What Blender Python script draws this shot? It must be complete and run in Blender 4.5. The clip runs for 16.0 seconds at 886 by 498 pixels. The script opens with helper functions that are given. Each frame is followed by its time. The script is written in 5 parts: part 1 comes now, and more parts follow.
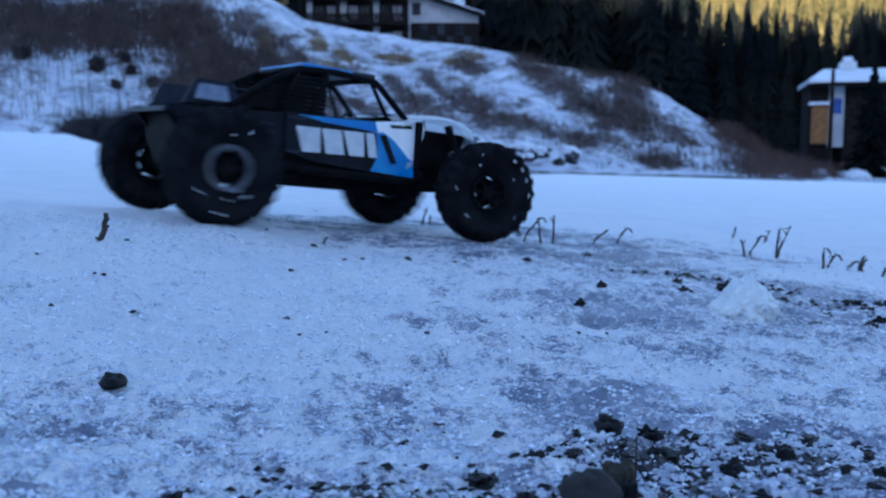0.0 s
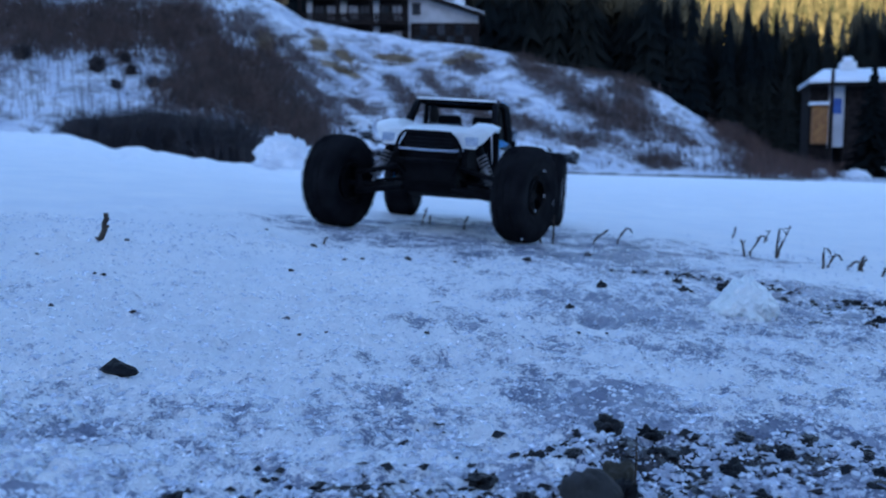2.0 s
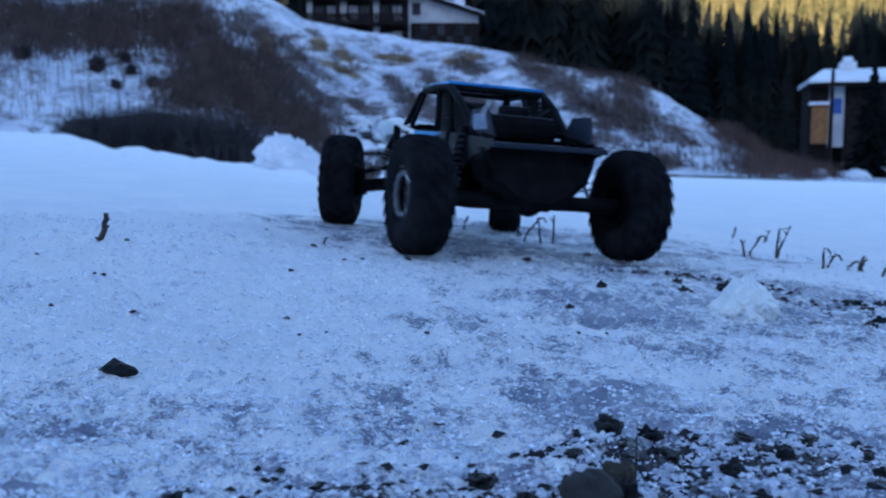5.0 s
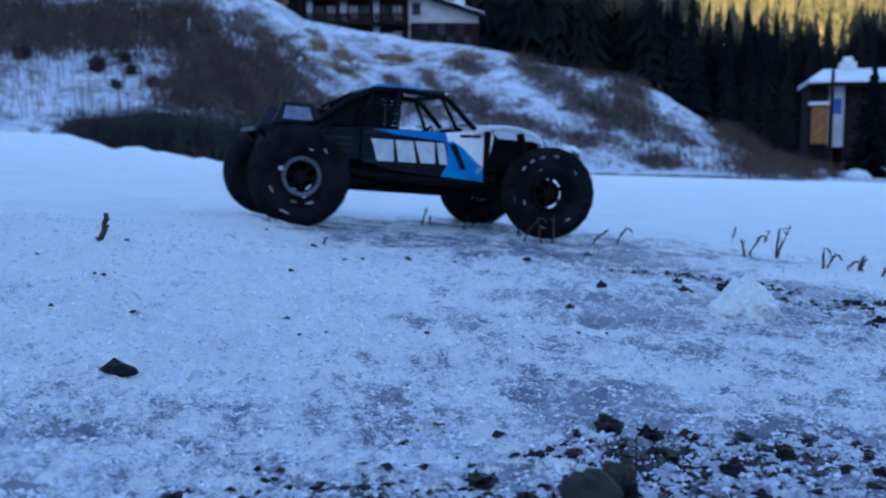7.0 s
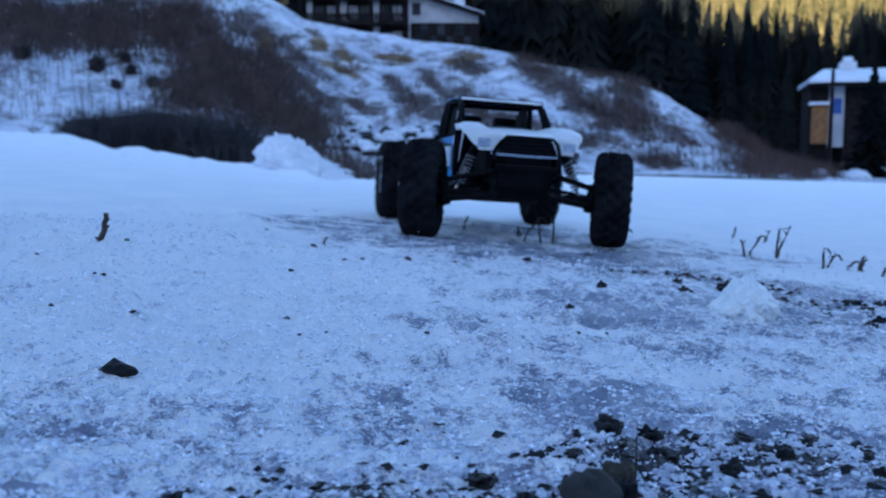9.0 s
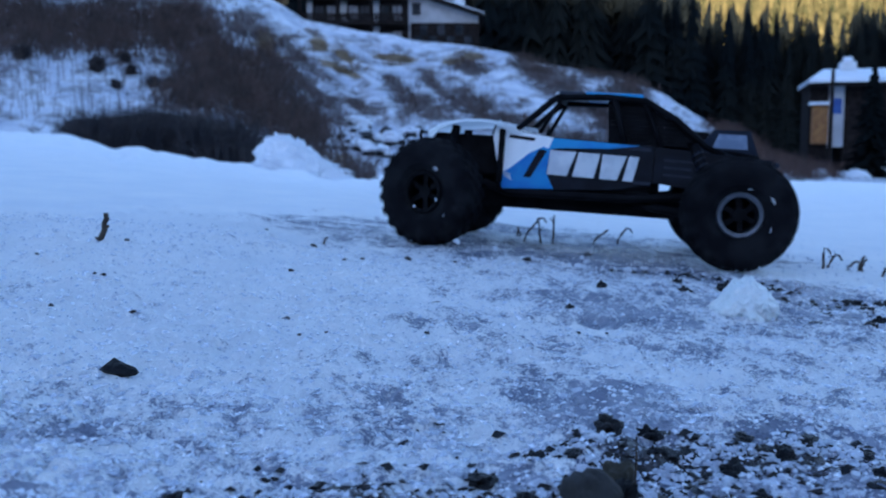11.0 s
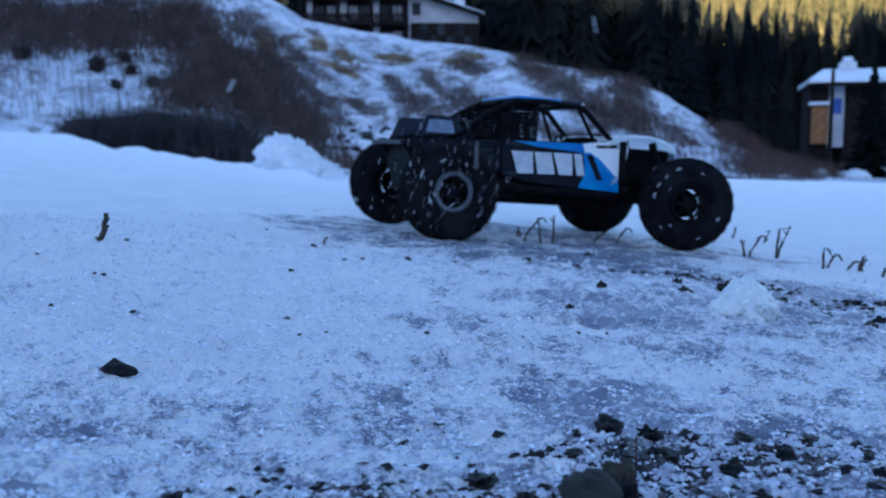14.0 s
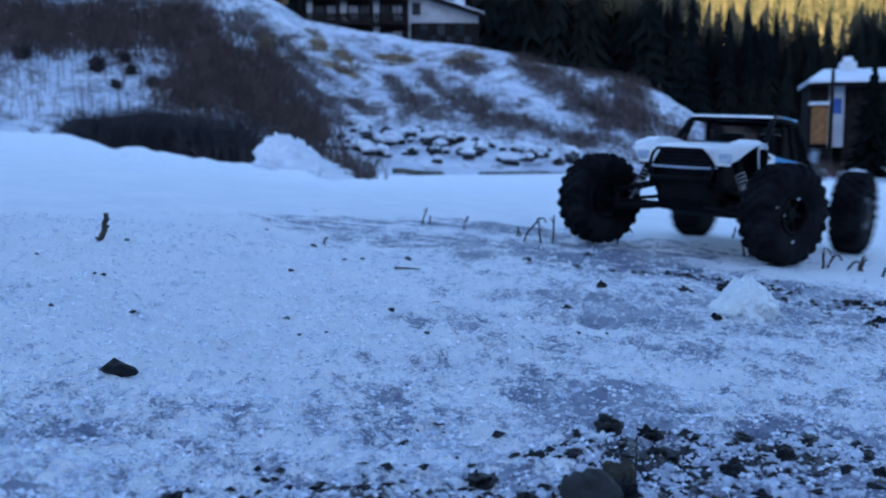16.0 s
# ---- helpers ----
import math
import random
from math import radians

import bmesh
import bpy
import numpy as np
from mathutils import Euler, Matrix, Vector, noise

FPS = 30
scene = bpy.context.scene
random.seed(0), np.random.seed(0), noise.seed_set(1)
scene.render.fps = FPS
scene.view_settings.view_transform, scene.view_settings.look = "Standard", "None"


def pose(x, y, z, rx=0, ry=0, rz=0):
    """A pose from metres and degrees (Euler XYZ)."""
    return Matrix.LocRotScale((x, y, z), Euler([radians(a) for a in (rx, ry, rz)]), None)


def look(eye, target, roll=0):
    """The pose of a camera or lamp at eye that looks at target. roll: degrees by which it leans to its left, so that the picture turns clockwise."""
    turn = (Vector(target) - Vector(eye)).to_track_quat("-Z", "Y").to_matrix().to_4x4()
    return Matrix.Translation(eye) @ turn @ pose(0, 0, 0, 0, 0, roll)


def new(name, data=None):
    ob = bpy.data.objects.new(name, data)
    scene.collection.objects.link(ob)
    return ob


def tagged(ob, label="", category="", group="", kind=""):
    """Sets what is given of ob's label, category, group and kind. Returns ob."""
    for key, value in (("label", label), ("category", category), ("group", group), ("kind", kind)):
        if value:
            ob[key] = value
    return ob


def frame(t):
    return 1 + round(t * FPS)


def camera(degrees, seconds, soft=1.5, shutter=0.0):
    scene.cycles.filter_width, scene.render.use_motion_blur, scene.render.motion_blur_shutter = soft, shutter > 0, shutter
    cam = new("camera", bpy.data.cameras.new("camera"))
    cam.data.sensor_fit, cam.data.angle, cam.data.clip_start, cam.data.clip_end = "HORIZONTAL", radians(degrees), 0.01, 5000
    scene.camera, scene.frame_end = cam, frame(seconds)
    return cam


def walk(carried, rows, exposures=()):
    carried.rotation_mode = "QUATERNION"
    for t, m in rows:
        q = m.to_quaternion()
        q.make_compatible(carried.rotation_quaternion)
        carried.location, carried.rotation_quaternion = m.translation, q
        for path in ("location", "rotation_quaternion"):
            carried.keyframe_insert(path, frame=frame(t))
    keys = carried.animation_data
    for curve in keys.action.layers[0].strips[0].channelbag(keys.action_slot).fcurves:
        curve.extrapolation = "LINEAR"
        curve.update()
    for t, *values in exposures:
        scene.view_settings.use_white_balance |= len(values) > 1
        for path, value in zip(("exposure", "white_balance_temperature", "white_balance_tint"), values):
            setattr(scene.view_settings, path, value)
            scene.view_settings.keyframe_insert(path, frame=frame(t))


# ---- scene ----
cam = camera(52.25, 16.0, soft=1.9, shutter=0.4)
cam.data.dof.use_dof, cam.data.dof.focus_distance, cam.data.dof.aperture_fstop = True, 0.46, 20.0
EYE = pose(0, 0, 0.1038, 90 - 5.735, 0, 0)
walk(cam, [(0.0, EYE), (16.0, EYE)], exposures=[(0.0, 1.5, 5400, 15), (16.0, 1.5, 5400, 15)])

# ---- light: a valley floor in the shade of a ridge, the sun still on the slope beyond ----
SUN_WAY = Vector((0.22, 0.95, -0.205)).normalized()      # the way its light goes
world = bpy.data.worlds.new("sky")
scene.world = world
world.use_nodes = True
_n = world.node_tree.nodes
_sky = _n.new("ShaderNodeTexSky")
_sky.sky_type = "NISHITA"
_sky.sun_disc = False
_sky.sun_elevation = math.asin(-SUN_WAY.z)
_sky.sun_rotation = math.atan2(-SUN_WAY.x, -SUN_WAY.y)
_sky.altitude = 1200
_n["Background"].inputs["Strength"].default_value = 0.15
world.node_tree.links.new(_sky.outputs[0], _n["Background"].inputs[0])
_sun = bpy.data.lights.new("sun", "SUN")
_sun.energy, _sun.angle, _sun.color = 5.0, radians(0.55), (1.0, 0.86, 0.62)
sun = new("sun", _sun)
sun.matrix_world = look((0, 0, 0), SUN_WAY)

# ---- small tools ----
RNG = np.random.default_rng(7)


def sstep(a, b, x):
    t = np.clip((np.asarray(x, float) - a) / (b - a), 0, 1)
    return t * t * (3 - 2 * t)


def vnoise(x, y, seed=0):
    """Smooth value noise, -1 to 1, for arrays."""
    x, y = np.asarray(x, float), np.asarray(y, float)
    xi, yi = np.floor(x).astype(np.int64), np.floor(y).astype(np.int64)
    u, v = x - xi, y - yi
    u, v = u * u * (3 - 2 * u), v * v * (3 - 2 * v)

    def h(a, b):
        k = (a * 374761393 + b * 668265263 + seed * 974634777) & 0xFFFFFFFF
        k = ((k ^ (k >> 13)) * 1274126177) & 0xFFFFFFFF
        return ((k ^ (k >> 16)) & 0xFFFF) / 32767.5 - 1
    return (h(xi, yi) * (1 - u) + h(xi + 1, yi) * u) * (1 - v) + (h(xi, yi + 1) * (1 - u) + h(xi + 1, yi + 1) * u) * v


def fbm(x, y, seed=0, octaves=4):
    return sum(vnoise(x * 2.03 ** k, y * 2.03 ** k, seed + k) * 0.5 ** k for k in range(octaves))


def mesh_of(name, verts, faces, mat, smooth=True):
    me = bpy.data.meshes.new(name)
    me.from_pydata(verts if isinstance(verts, list) else verts.tolist(), [], faces if isinstance(faces, list) else faces.tolist())
    if smooth:
        me.polygons.foreach_set("use_smooth", [True] * len(me.polygons))
    if mat:
        me.materials.append(mat)
    me.update()
    return me


def part(name, bm, mat, parent=None, label="", smooth=False, at=None):
    """A bmesh as one mesh object, under a thing or a part."""
    me = bpy.data.meshes.new(name)
    bmesh.ops.recalc_face_normals(bm, faces=bm.faces)
    bm.to_mesh(me)
    bm.free()
    if smooth:
        me.polygons.foreach_set("use_smooth", [True] * len(me.polygons))
    me.materials.append(mat)
    ob = new(name, me)
    if parent is not None:
        ob.parent = parent
    if at is not None:
        ob.matrix_basis = at
    return tagged(ob, label)


def box(bm, x0, x1, y0, y1, z0, z1, bevel=0.0, m=None):
    r = bmesh.ops.create_cube(bm, size=1, matrix=Matrix.Translation(((x0 + x1) / 2, (y0 + y1) / 2, (z0 + z1) / 2)) @ Matrix.Diagonal((x1 - x0, y1 - y0, z1 - z0, 1)))
    if bevel:
        es = list({e for v in r["verts"] for e in v.link_edges})
        out = bmesh.ops.bevel(bm, geom=es, offset=bevel, segments=2, affect="EDGES", profile=0.6)
        vs = out["verts"]
    else:
        vs = r["verts"]
    if m is not None:
        bmesh.ops.transform(bm, matrix=m, verts=list({v for v in vs}))
    return bm


def tube(bm, pts, r, n=8, r2=None):
    """A round bar through the points, thinning to r2."""
    pts = [Vector(p) for p in pts]
    rings = []
    for i, p in enumerate(pts):
        d = (pts[min(i + 1, len(pts) - 1)] - pts[max(i - 1, 0)]).normalized()
        a = d.cross(Vector((0, 0, 1)) if abs(d.z) < 0.9 else Vector((1, 0, 0))).normalized()
        b = d.cross(a)
        rr = r if r2 is None else r + (r2 - r) * i / (len(pts) - 1)
        rings.append([bm.verts.new(p + a * math.cos(k * 2 * math.pi / n) * rr + b * math.sin(k * 2 * math.pi / n) * rr) for k in range(n)])
    for p, q in zip(rings, rings[1:]):
        for k in range(n):
            bm.faces.new((p[k], p[(k + 1) % n], q[(k + 1) % n], q[k]))
    bm.faces.new(rings[0][::-1])
    bm.faces.new(rings[-1])
    return bm


def slab(bm, outline, y0, y1, tilt=0.0):
    """A plate from an outline in x and z, between two y; tilt moves y outward as z falls."""
    a = [bm.verts.new((x, y0 + tilt * (0.16 - z), z)) for x, z in outline]
    b = [bm.verts.new((x, y1 + tilt * (0.16 - z), z)) for x, z in outline]
    bm.faces.new(a)
    bm.faces.new(b[::-1])
    for i in range(len(a)):
        j = (i + 1) % len(a)
        bm.faces.new((a[i], b[i], b[j], a[j]))
    return bm


def lathe(bm, profile, n=48):
    """Turns an (r, y) outline round the y axis."""
    rings = [[bm.verts.new((r * math.cos(k * 2 * math.pi / n), y, r * math.sin(k * 2 * math.pi / n))) for k in range(n)] for r, y in profile]
    for p, q in zip(rings, rings[1:]):
        for k in range(n):
            bm.faces.new((p[k], p[(k + 1) % n], q[(k + 1) % n], q[k]))
    return bm


# ---- materials ----
def material(name, base, rough=0.6, metal=0.0, second=None, scale=40.0, bump=0.0, bump_scale=200.0, rough2=None, spread=(0.4, 0.6), detail=6.0, island=0.0, spec=0.5, sss=0.0, stretch=None):
    """Two tones mixed by noise, with a fine relief; scales in waves per metre."""
    m = bpy.data.materials.new(name)
    m.use_nodes = True
    n, l = m.node_tree.nodes, m.node_tree.links
    p = n["Principled BSDF"]
    p.inputs["Roughness"].default_value, p.inputs["Metallic"].default_value = rough, metal
    p.inputs["Base Color"].default_value = (*base, 1)
    p.inputs["Specular IOR Level"].default_value = spec
    if sss:
        p.inputs["Subsurface Weight"].default_value, p.inputs["Subsurface Scale"].default_value = 0.4, sss
        p.inputs["Subsurface Radius"].default_value = (0.8, 0.95, 1.0)
    co = n.new("ShaderNodeTexCoord")
    way = co.outputs["Object"]
    if stretch is not None:
        mp = n.new("ShaderNodeMapping")
        mp.inputs["Scale"].default_value, mp.inputs["Rotation"].default_value = stretch, (0, radians(35), 0)
        l.new(way, mp.inputs["Vector"])
        way = mp.outputs[0]
    if second is not None:
        no = n.new("ShaderNodeTexNoise")
        no.inputs["Scale"].default_value, no.inputs["Detail"].default_value = scale, detail
        l.new(way, no.inputs["Vector"])
        ra = n.new("ShaderNodeMapRange")
        ra.inputs[1].default_value, ra.inputs[2].default_value = spread
        l.new(no.outputs[0], ra.inputs[0])
        mx = n.new("ShaderNodeMix")
        mx.data_type = "RGBA"
        mx.inputs[6].default_value, mx.inputs[7].default_value = (*base, 1), (*second, 1)
        fac = ra.outputs[0]
        if island:
            ge = n.new("ShaderNodeNewGeometry")
            ad = n.new("ShaderNodeMath")
            ad.operation = "MULTIPLY_ADD"
            ad.inputs[1].default_value = island
            l.new(ge.outputs["Random Per Island"], ad.inputs[0])
            l.new(fac, ad.inputs[2])
            ad.use_clamp = True
            fac = ad.outputs[0]
        l.new(fac, mx.inputs[0])
        l.new(mx.outputs[2], p.inputs["Base Color"])
        if rough2 is not None:
            rr = n.new("ShaderNodeMapRange")
            rr.inputs[3].default_value, rr.inputs[4].default_value = rough, rough2
            l.new(ra.outputs[0], rr.inputs[0])
            l.new(rr.outputs[0], p.inputs["Roughness"])
    if bump:
        nb = n.new("ShaderNodeTexNoise")
        nb.inputs["Scale"].default_value, nb.inputs["Detail"].default_value = bump_scale, 5
        l.new(way, nb.inputs["Vector"])
        bu = n.new("ShaderNodeBump")
        bu.inputs["Strength"].default_value, bu.inputs["Distance"].default_value = bump, 0.5 / bump_scale
        l.new(nb.outputs[0], bu.inputs["Height"])
        l.new(bu.outputs[0], p.inputs["Normal"])
    return m


def snow_ground_material():
    """Refrozen snow: white crust, greyer glassy ice between, grit where the snow has worn off."""
    m = bpy.data.materials.new("icy_snow")
    m.use_nodes = True
    n, l = m.node_tree.nodes, m.node_tree.links
    p = n["Principled BSDF"]
    co = n.new("ShaderNodeTexCoord")

    def nz(scale, detail, rough=0.6):
        t = n.new("ShaderNodeTexNoise")
        t.inputs["Scale"].default_value, t.inputs["Detail"].default_value, t.inputs["Roughness"].default_value = scale, detail, rough
        l.new(co.outputs["Object"], t.inputs["Vector"])
        return t.outputs[0]

    def ramp(v, a, b, c=0.0, d=1.0):
        t = n.new("ShaderNodeMapRange")
        for i, q in enumerate((a, b, c, d)):
            t.inputs[i + 1].default_value = q
        l.new(v, t.inputs[0])
        return t.outputs[0]

    def mth(op, a, b):
        t = n.new("ShaderNodeMath")
        t.operation = op
        for i, q in enumerate((a, b)):
            if isinstance(q, (int, float)):
                t.inputs[i].default_value = q
            else:
                l.new(q, t.inputs[i])
        return t.outputs[0]

    def mix(f, a, b):
        t = n.new("ShaderNodeMix")
        t.data_type = "RGBA"
        for i, q in ((0, f), (6, a), (7, b)):
            if isinstance(q, tuple):
                t.inputs[i].default_value = (*q, 1)
            else:
                l.new(q, t.inputs[i])
        return t.outputs[2]
    ice = n.new("ShaderNodeAttribute")
    ice.attribute_name = "ice"
    dirt = n.new("ShaderNodeAttribute")
    dirt.attribute_name = "dirt"
    fine = mth("ADD", mth("MULTIPLY", nz(170, 5, 0.72), 0.6), mth("MULTIPLY", nz(620, 3, 0.7), 0.4))
    patch = ramp(mth("ADD", ice.outputs["Fac"], mth("MULTIPLY", mth("SUBTRACT", fine, 0.5), 3.4)), 0.42, 0.74)
    tone = mix(ramp(nz(9, 5), 0.35, 0.65), (0.86, 0.89, 0.94), (0.95, 0.96, 0.98))
    col = mix(patch, tone, mix(ramp(nz(30, 3), 0.4, 0.6), (0.20, 0.225, 0.32), (0.38, 0.41, 0.51)))
    grit = ramp(mth("ADD", dirt.outputs["Fac"], mth("MULTIPLY", mth("SUBTRACT", nz(170, 5, 0.75), 0.5), 1.6)), 0.42, 0.62)
    col = mix(grit, col, mix(ramp(nz(330, 3), 0.4, 0.6), (0.018, 0.018, 0.024), (0.06, 0.056, 0.062)))
    l.new(col, p.inputs["Base Color"])
    l.new(ramp(patch, 0, 1, 0.55, 0.22), p.inputs["Roughness"])
    p.inputs["Subsurface Weight"].default_value = 0.0
    bu = n.new("ShaderNodeBump")
    bu.inputs["Strength"].default_value, bu.inputs["Distance"].default_value = 1.0, 0.003
    l.new(mth("ADD", nz(420, 3, 0.7), mth("MULTIPLY", nz(1300, 2), 0.5)), bu.inputs["Height"])
    l.new(bu.outputs[0], p.inputs["Normal"])
    return m


M_GROUND = snow_ground_material()
M_SNOW = material("loose_snow", (0.80, 0.84, 0.90), 0.5, second=(0.66, 0.71, 0.80), scale=60, bump=0.6, bump_scale=350)
M_SNOWLUMP = material("wet_snow_lump", (0.84, 0.88, 0.90), 0.4, second=(0.72, 0.78, 0.80), scale=45, bump=0.4, bump_scale=420, sss=0.006)
M_ICE = material("ice_grain", (0.80, 0.85, 0.93), 0.12, second=(0.50, 0.56, 0.68), scale=300)
M_CLEAR = material("clear_ice", (0.72, 0.78, 0.88), 0.10, second=(0.55, 0.60, 0.72), scale=200)
M_CLEAR.node_tree.nodes["Principled BSDF"].inputs["Transmission Weight"].default_value = 0.3
M_CLEAR.node_tree.nodes["Principled BSDF"].inputs["IOR"].default_value = 1.31
M_STONE = material("gravel_stone", (0.008, 0.009, 0.013), 0.5, second=(0.022, 0.023, 0.026), scale=120, bump=0.6, bump_scale=500, rough2=0.4, spec=0.10)
M_STONE_GREY = material("grey_stone", (0.030, 0.031, 0.034), 0.6, second=(0.070, 0.068, 0.066), scale=160, bump=0.6, bump_scale=700, spec=0.15)
M_STONE_TAN = material("tan_stone", (0.075, 0.068, 0.050), 0.6, second=(0.035, 0.033, 0.030), scale=180, bump=0.6, bump_scale=700, spec=0.15)
M_STONE_WET = material("wet_stone", (0.007, 0.008, 0.012), 0.28, second=(0.022, 0.021, 0.022), scale=150, bump=0.5, bump_scale=600, spec=0.18)
M_STALK = material("dry_stalk", (0.055, 0.040, 0.028), 0.8, second=(0.022, 0.016, 0.014), scale=150)
M_RUBBER = material("tyre_rubber", (0.006, 0.006, 0.008), 0.9, second=(0.014, 0.0145, 0.017), scale=35, bump=0.4, bump_scale=700, spec=0.05)
M_PLASTIC = material("black_plastic", (0.004, 0.004, 0.005), 0.6, second=(0.008, 0.008, 0.010), scale=50, bump=0.2, bump_scale=800, spec=0.05)
M_WHITE = material("white_body_paint", (0.86, 0.88, 0.90), 0.28, second=(0.74, 0.77, 0.81), scale=30, spread=(0.5, 0.8))
M_BLUE = material("blue_body_paint", (0.006, 0.16, 0.50), 0.3, second=(0.02, 0.27, 0.58), scale=25)
M_MARK = material("white_marking", (0.60, 0.64, 0.68), 0.4, second=(0.48, 0.52, 0.58), scale=60)
M_DARKBLUE = material("dark_body_paint", (0.004, 0.005, 0.009), 0.45, second=(0.008, 0.010, 0.017), scale=40, spec=0.12)
M_GREY = material("grey_panel", (0.018, 0.023, 0.040), 0.45, second=(0.012, 0.016, 0.028), scale=60, spec=0.2)
M_PLATE = material("pale_number_plate", (0.24, 0.30, 0.42), 0.5, second=(0.17, 0.22, 0.33), scale=90)
M_LAMP = material("headlight_decal", (0.46, 0.52, 0.62), 0.35, second=(0.28, 0.34, 0.46), scale=120)
M_STEEL = material("bright_metal", (0.45, 0.45, 0.47), 0.35, 1.0, second=(0.25, 0.25, 0.26), scale=200)
M_SPRING = material("pale_spring", (0.26, 0.26, 0.27), 0.4, second=(0.14, 0.14, 0.15), scale=150)
M_GLOSS = material("glossy_dark_paint", (0.012, 0.016, 0.03), 0.3, second=(0.02, 0.026, 0.045), scale=40)
M_RING = material("grey_wheel_ring", (0.11, 0.12, 0.15), 0.45, 0.2, second=(0.08, 0.085, 0.10), scale=120)

# ---- ground: one sheet, tilted down to the right, levelling out far off ----
FAR_S = (-0.62, -0.49, -0.409, -0.356, -0.337, -0.284, -0.209, -0.121, 0.01, 0.135, 0.385, 0.49, 0.62)
FAR_M = (0.038, 0.032, 0.029, 0.015, 0.019, 0.0075, -0.004, -0.0165, -0.0145, -0.0135, -0.021, -0.024, -0.025)


def lie(x, y):
    """Height of the field, without its crumbs."""
    x, y = np.asarray(x, float), np.asarray(y, float)
    s = np.clip(x / np.maximum(y, 0.3), -0.62, 0.62)
    w = sstep(1.9, 5.5, y)
    z = (-0.0675 * x - 0.0015 * y) * (1 - w) + w * y * np.interp(s, FAR_S, FAR_M)
    z = z + 0.016 * sstep(-0.12, -0.25, x) * sstep(0.68, 0.88, y) * sstep(1.34, 1.12, y)
    z = z + (0.05 * fbm(x * 0.9, y * 0.6, 11, 3) + 0.045 * fbm(x * 3.1, y * 1.2, 12, 3)) * sstep(4.0, 6.0, y) * sstep(40, 15, y) * sstep(-0.4, -1.6, x)
    z = z - 0.004 * sstep(0.035, 0.0, np.abs((x - 0.22) * 0.55 + (y - 0.97) * 0.83)) * sstep(0.1, 0.2, x) * sstep(2.0, 1.2, y)
    return z


def grit_amount(x, y):
    """Where the snow is worn through to grit."""
    near = np.exp(-(((x - 0.108) / 0.095) ** 2 + ((y - 0.330) / 0.030) ** 2)) * 0.70
    near = np.maximum(near, np.exp(-(((x - 0.09) / 0.14) ** 2 + ((y - 0.280) / 0.026) ** 2)) * 0.66)
    near = np.maximum(near, np.exp(-(((x + 0.01) / 0.06) ** 2 + ((y - 0.272) / 0.018) ** 2)) * 0.66)
    u, v = (x - 0.22) * 0.83 - (y - 0.97) * 0.55, (x - 0.22) * 0.55 + (y - 0.97) * 0.83
    v = v + 0.02 * vnoise(x * 25, y * 25, 5)
    rut = np.exp(-(v / 0.03) ** 2) * sstep(-0.07, 0.0, u) * sstep(0.5, 0.3, u) * (0.26 + 0.24 * vnoise(x * 22, y * 22, 8))
    rut = np.maximum(rut, np.exp(-((x - 0.37) / 0.09) ** 2 - ((y - 0.79) / 0.07) ** 2) * (0.30 + 0.2 * vnoise(x * 30, y * 30, 9)))
    return np.maximum(near, rut)


def close_by(x, y):
    """1 in the stretch before the camera, 0 beside and behind."""
    return sstep(0.95, 0.68, np.abs(x) / np.maximum(y, 0.02))


def crumbs(x, y):
    fade = sstep(3.0, 0.7, np.hypot(x, y)) * close_by(x, y)
    a = 0.0026 * fbm(x * 38, y * 38, 21, 3) + 0.0020 * fbm(x * 150, y * 150, 31, 2) * sstep(1.4, 0.5, y)
    a = a - 0.0022 * np.clip(1 - np.abs(fbm(x * 60, y * 60, 41, 2)) * 2.5, 0, 1) * sstep(0.9, 0.4, y)
    slow = 0.004 * fbm(x * 5, y * 5, 51, 3)
    return (a + slow) * fade


